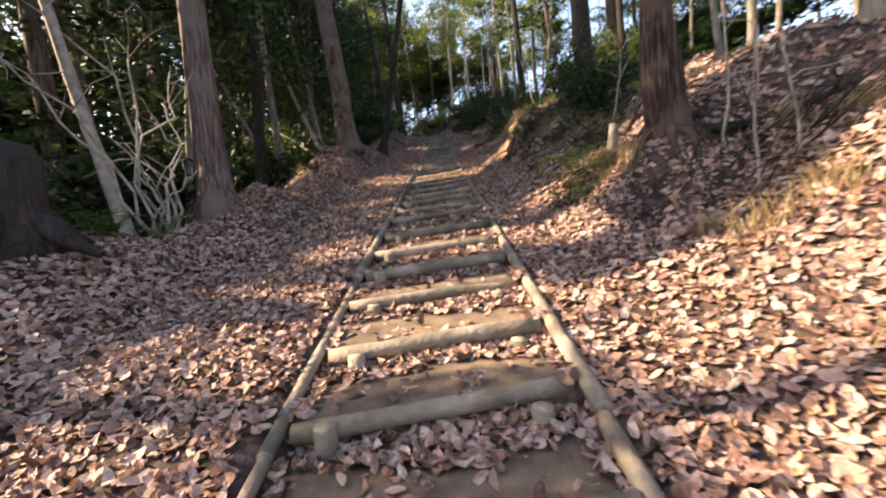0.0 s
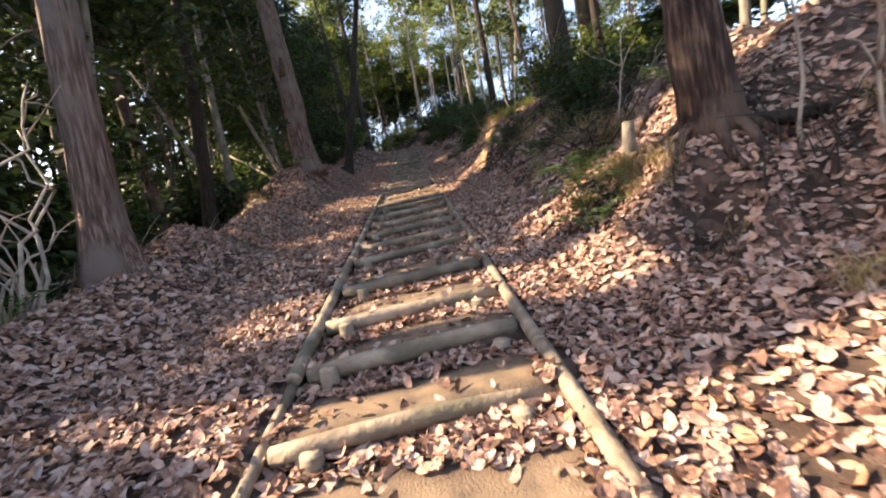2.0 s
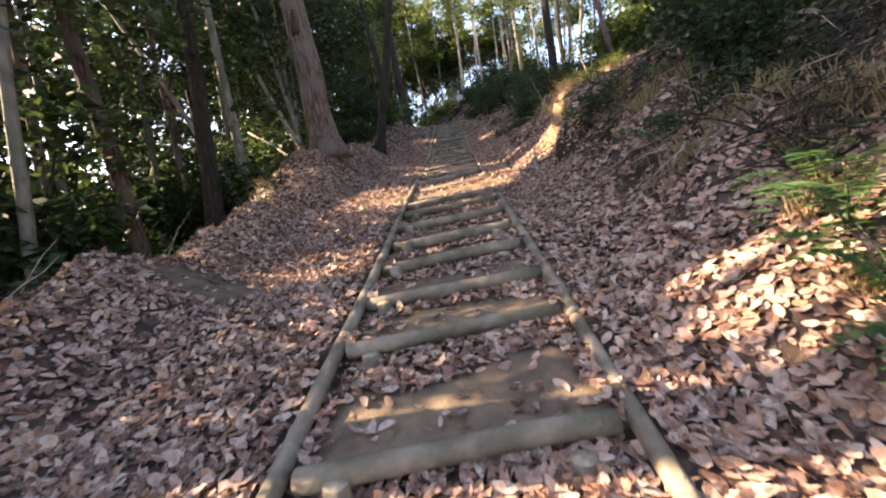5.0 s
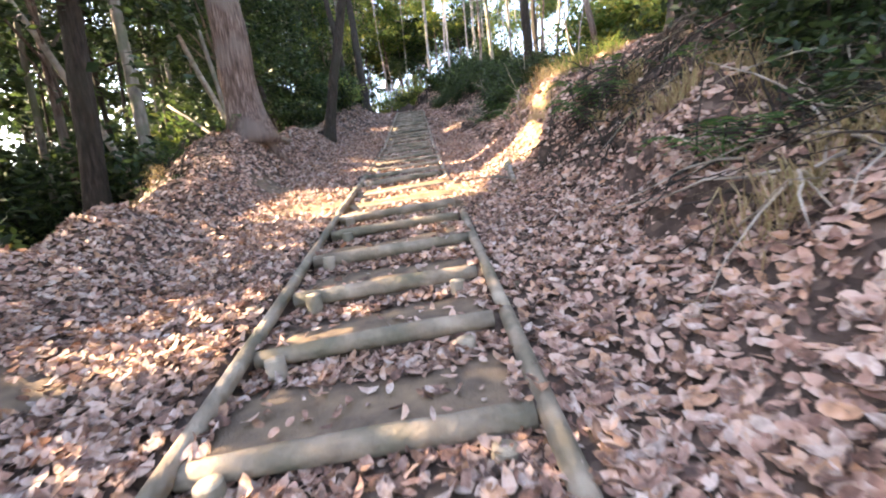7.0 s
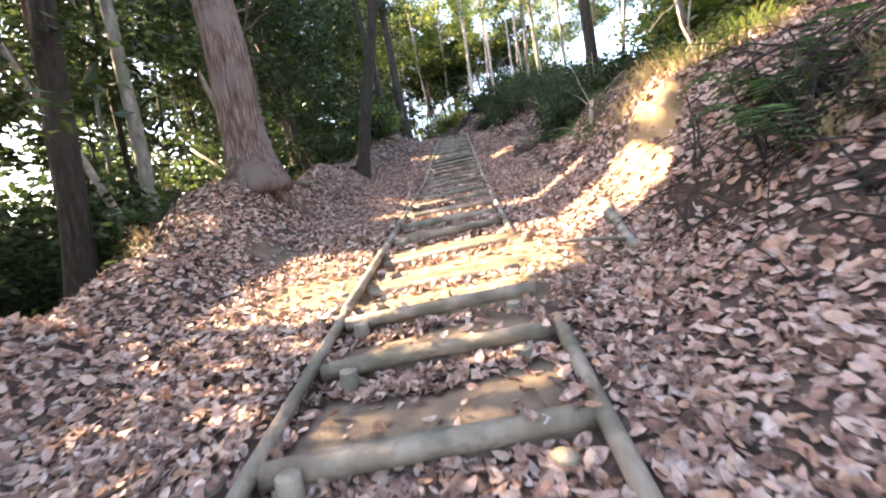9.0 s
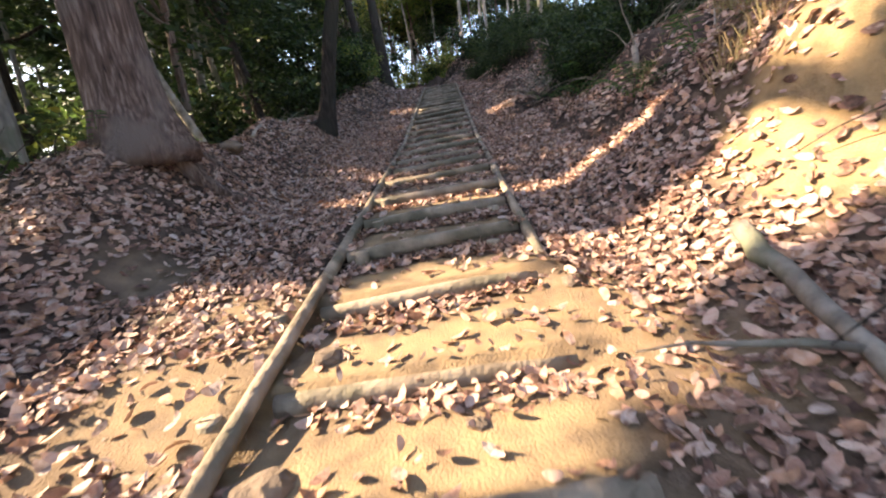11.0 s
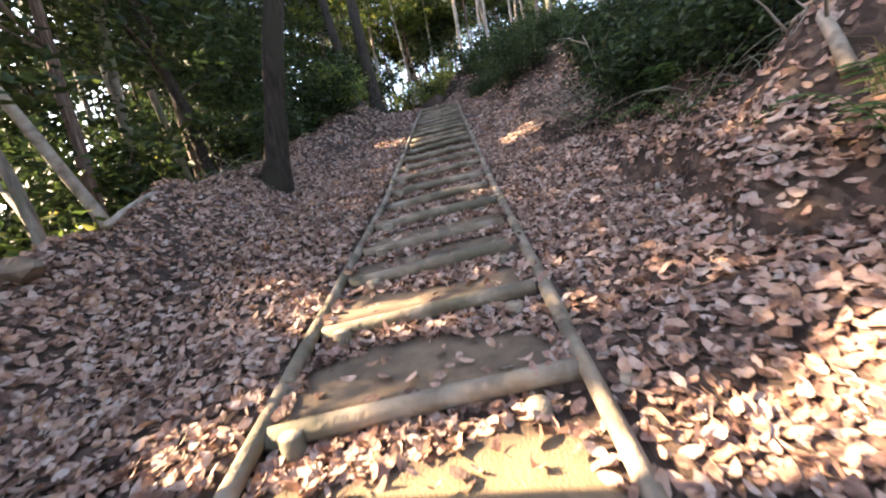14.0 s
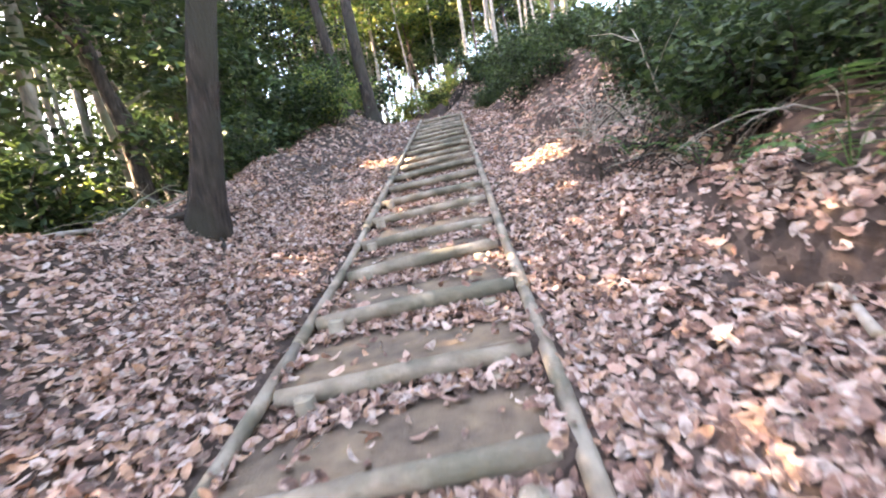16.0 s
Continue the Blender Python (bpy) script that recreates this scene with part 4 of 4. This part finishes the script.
lean_pole = thing("leaning_pole", (-3.6, 15.22, z_at(-3.6, 15.22)), "pale dead pole leaning out over the slope", "branch")
v, f, s = tube(bend((0, 0, -0.1), (-2.8, 1.68, 5.1 - z_at(-3.6, 15.22)), 0.05, 0.015, 9, 61), np.linspace(0.05, 0.03, 9), 10, 0.05, 0.04, 61)
part("stem", mesh_of("stem", v, f, [M_PALE, M_CUT], slots=s), lean_pole)
for k, (x, y, h, ln) in enumerate([(2.45, 3.3, 1.3, 0.1), (2.75, 3.2, 0.8, -0.1), (2.5, 5.9, 1.2, 0.2), (2.5, 17.3, 1.1, -0.2), (2.75, 11.4, 1.5, -0.3), (3.0, 12.0, 1.3, 0.2), (2.9, 15.0, 1.2, 0.1), (3.2, 9.0, 1.4, -0.2), (2.7, 4.0, 1.5, 0.15)]):
    sp = thing("sapling", (x, y, z_at(x, y)), "thin bare pale sapling", "sapling", "saplings")
    q = bend((0, 0, -0.06), (ln, 0.05, h), 0, 0.02, 8, 700 + k)
    v, f, s = tube(q, np.linspace(0.016, 0.005, 8), 6, 0.05)
    st = part("stem", mesh_of("stem", v, f, [M_PALE, M_PALE], slots=s), sp)
    r = np.random.default_rng(720 + k)
    for j in range(5):
        i = int(r.integers(3, 8))
        v, f, s = tube(bend(q[i], q[i] + r.normal(0, 0.22, 3) + [0, 0, 0.2], 0.02, 0.02, 5, 740 + j), np.linspace(0.006, 0.002, 5), 5)
        part("twig", mesh_of("twig", v, f, [M_PALE, M_PALE], slots=s), st)


def stone(x, y, size, seed, label="half-buried brown stone in trodden earth"):
    r = np.random.default_rng(seed)
    bm = bmesh.new()
    bmesh.ops.create_icosphere(bm, subdivisions=2, radius=1)
    for vert in bm.verts:
        n = noise.noise(vert.co * 1.3 + Vector((seed, 0, 0)))
        vert.co *= 1 + 0.35 * n
        vert.co.x *= size * 1.3
        vert.co.y *= size
        vert.co.z *= size * 0.6
    me = bpy.data.meshes.new("stone")
    bm.to_mesh(me)
    bm.free()
    me.materials.append(M_STONE)
    ob = new("stone", me)
    ob.location, ob.rotation_euler = (x, y, z_at(x, y) + size * 0.12), (0, 0, r.uniform(0, 3))
    tagged(ob, label, "stone", "stones")


for k, (x, y, sz) in enumerate([(-0.45, 10.42, 0.07), (-0.5, 9.8, 0.08), (0.4, 10.55, 0.04), (-0.1, 10.9, 0.03), (0.2, 9.95, 0.035), (-2.45, 13.65, 0.14), (1.5, 4.4, 0.05), (-1.0, 10.7, 0.03), (0.75, 10.75, 0.05)]):
    stone(x, y, sz, 800 + k)

# tangled dead twigs on the bank and along the slope's edge


def brushwood(x, y, wide, count, seed, mat=M_BARK_DARK):
    r = np.random.default_rng(seed)
    tubes = []
    for k in range(count):
        px, py = x + r.normal(0, wide * 0.5), y + r.normal(0, wide * 0.5)
        a = r.uniform(0, 6.28)
        L = r.uniform(0.25, 0.9)
        o = np.array([px - x, py - y, z_at(px, py) - z_at(x, y) + r.uniform(0.0, 0.05)])
        e = o + [math.cos(a) * L, math.sin(a) * L, 0]
        e[2] = z_at(x + e[0], y + e[1]) - z_at(x, y) + r.uniform(0.02, 0.35)
        tubes.append(tube(bend(o, e, r.uniform(0, 0.12), 0.02, 6, seed * 50 + k), np.linspace(r.uniform(0.005, 0.012), 0.002, 6), 5))
    v, f, s = joined(tubes)
    ob = new("brushwood", mesh_of("brushwood", v, f, [mat, mat], slots=s))
    ob.location = (x, y, z_at(x, y))
    tagged(ob, "tangle of thin dead twigs on the ground", "twigs", "dead twigs", "stuff")


br = np.random.default_rng(88)
for k in range(5):
    brushwood(0.3 + 0.45 * k, 31.25, 0.5, 40, 1100 + k)
for k in range(54):
    if k >= 46:
        x, y = br.uniform(2.1, 3.3), br.uniform(13.6, 18.5)
    elif k < 14 or k >= 40:
        x, y = br.uniform(2.0, 3.4), br.uniform(6.0, 10.0)
    elif k < 24:
        x, y = br.uniform(2.1, 3.4), br.uniform(13.4, 21)
    elif k < 30:
        x, y = br.uniform(2.2, 4.2), br.uniform(2.0, 5.8)
    else:
        x, y = br.uniform(-4.2, -3.0), br.uniform(3.5, 17.5)
    brushwood(x, y, 0.45, 16 if 24 <= k < 30 else 22, 1000 + k, M_BARK_DARK if k < 14 or 24 <= k < 30 else (M_BARK_DARK, M_PALE, M_BARK_GREY)[k % 3])

# ---- fallen leaves ----


def litter(name, xs, ys, count, lo, hi, seed, label, keep_bare=0.06):
    """Curled pointed leaves lying on the ground, thinner where earth is bare."""
    r = np.random.default_rng(seed)
    x, y = r.uniform(*xs, count), r.uniform(*ys, count)
    b = bareness(x, y)
    patch = 0.5 + 0.5 * np.sin(x * 2.1 + 1.3 * np.sin(y * 1.7)) * np.sin(y * 1.3 + x)
    steep = smooth((x - 2.0) / 0.35) * smooth((y - 5.6) / 0.8) * smooth((28 - y) / 1.5) * (1 - 0.85 * np.exp(-((y - 11.6) / 1.5) ** 2))
    ok = r.uniform(size=count) < (keep_bare + (0.55 + 0.45 * patch - keep_bare) * (1 - smooth(b / 0.75))) * (1 - 0.72 * steep * (1 - patch * 0.45)) * (1 - 0.6 * clay_sun_mask(x, y) * (x > 1.4)) * (1 - 0.55 * smooth((x - 2.2) / 0.4) * smooth((y - 5.6) / 0.5) * smooth((10 - y) / 0.5))
    ok &= (np.abs(np.abs(x - centre(y)) - 0.675) > 0.06) | (r.uniform(size=count) < 0.22)
    x, y = x[ok], y[ok]
    n = len(x)
    z = ground(x, y)
    e = 0.03
    nx_, ny_ = -(ground(x + e, y) - ground(x - e, y)) / (2 * e), -(ground(x, y + e) - ground(x, y - e)) / (2 * e)
    lim = 1.2
    N = np.stack([np.clip(nx_, -lim, lim), np.clip(ny_, -lim, lim), np.ones(n)], axis=1) + r.normal(0, 0.4, (n, 3))
    N /= np.linalg.norm(N, axis=1)[:, None]
    a = r.uniform(0, 6.283, n)
    D = np.stack([np.cos(a), np.sin(a), np.zeros(n)], axis=1)
    D -= N * (D * N).sum(1)[:, None]
    D /= np.linalg.norm(D, axis=1)[:, None]
    W = np.cross(N, D)
    L = r.uniform(lo, hi, n)[:, None]
    wd = L * r.uniform(0.17, 0.3, n)[:, None]
    cu = L * r.normal(0.1, 0.17, n)[:, None]
    roll = L * r.normal(0, 0.07, n)[:, None]
    skew = L * r.normal(0, 0.06, n)[:, None]
    P = np.stack([x, y, z + r.uniform(0.003, 0.034, n)], axis=1)
    rows = []
    for t, w in ((-0.5, 0.0), (-0.3, 0.74), (0.02, 1.0), (0.34, 0.7), (0.5, 0.0)):
        c = P + D * L * t + N * cu * 4 * t * t + W * skew * (4 * t * t - 0.5)
        rows += [c + W * wd * w + N * roll * w, c - W * wd * w + N * roll * w * abs(t) * 2] if w else [c]
    v = np.stack(rows, axis=1).reshape(-1, 3)
    k = np.arange(n)[:, None] * 8
    tri = np.vstack([k + q for q in ([0, 2, 1], [1, 2, 3], [2, 4, 3], [3, 4, 5], [4, 6, 5], [5, 6, 7])])
    tagged(new(name, mesh_of(name, v, tri, [M_LITTER], False)), label, "leaves", kind="stuff")


litter("leaf_litter", (-3.6, 3.4), (0.0, 9.5), 84000, 0.038, 0.1, 51, "thick layer of dry brown fallen leaves")
litter("leaf_litter", (-3.6, 3.4), (9.5, 19.5), 76000, 0.038, 0.1, 52, "thick layer of dry brown fallen leaves")
litter("leaf_litter", (-0.7, 0.7), (0.0, 19.5), 7500, 0.05, 0.105, 53, "dry leaves caught on the treads", 0.02)
litter("leaf_litter", (-2.6, 2.6), (0.0, 18.5), 34000, 0.04, 0.09, 58, "small broken dry leaves beside the steps", 0.03)
litter("leaf_litter", (3.4, 7.5), (0.0, 19.5), 20000, 0.07, 0.14, 54, "dry brown leaves on the upper bank")
litter("leaf_litter", (-4.5, 5.5), (19.5, 32), 22000, 0.08, 0.15, 55, "dry brown leaves on the upper slope")
litter("leaf_litter", (-9.0, -3.6), (0.0, 22), 9000, 0.09, 0.16, 56, "dry brown leaves below the path edge")
litter("leaf_litter", (-4.0, 5.0), (-4.0, 0.0), 12000, 0.06, 0.13, 57, "dry brown leaves on the lower path")
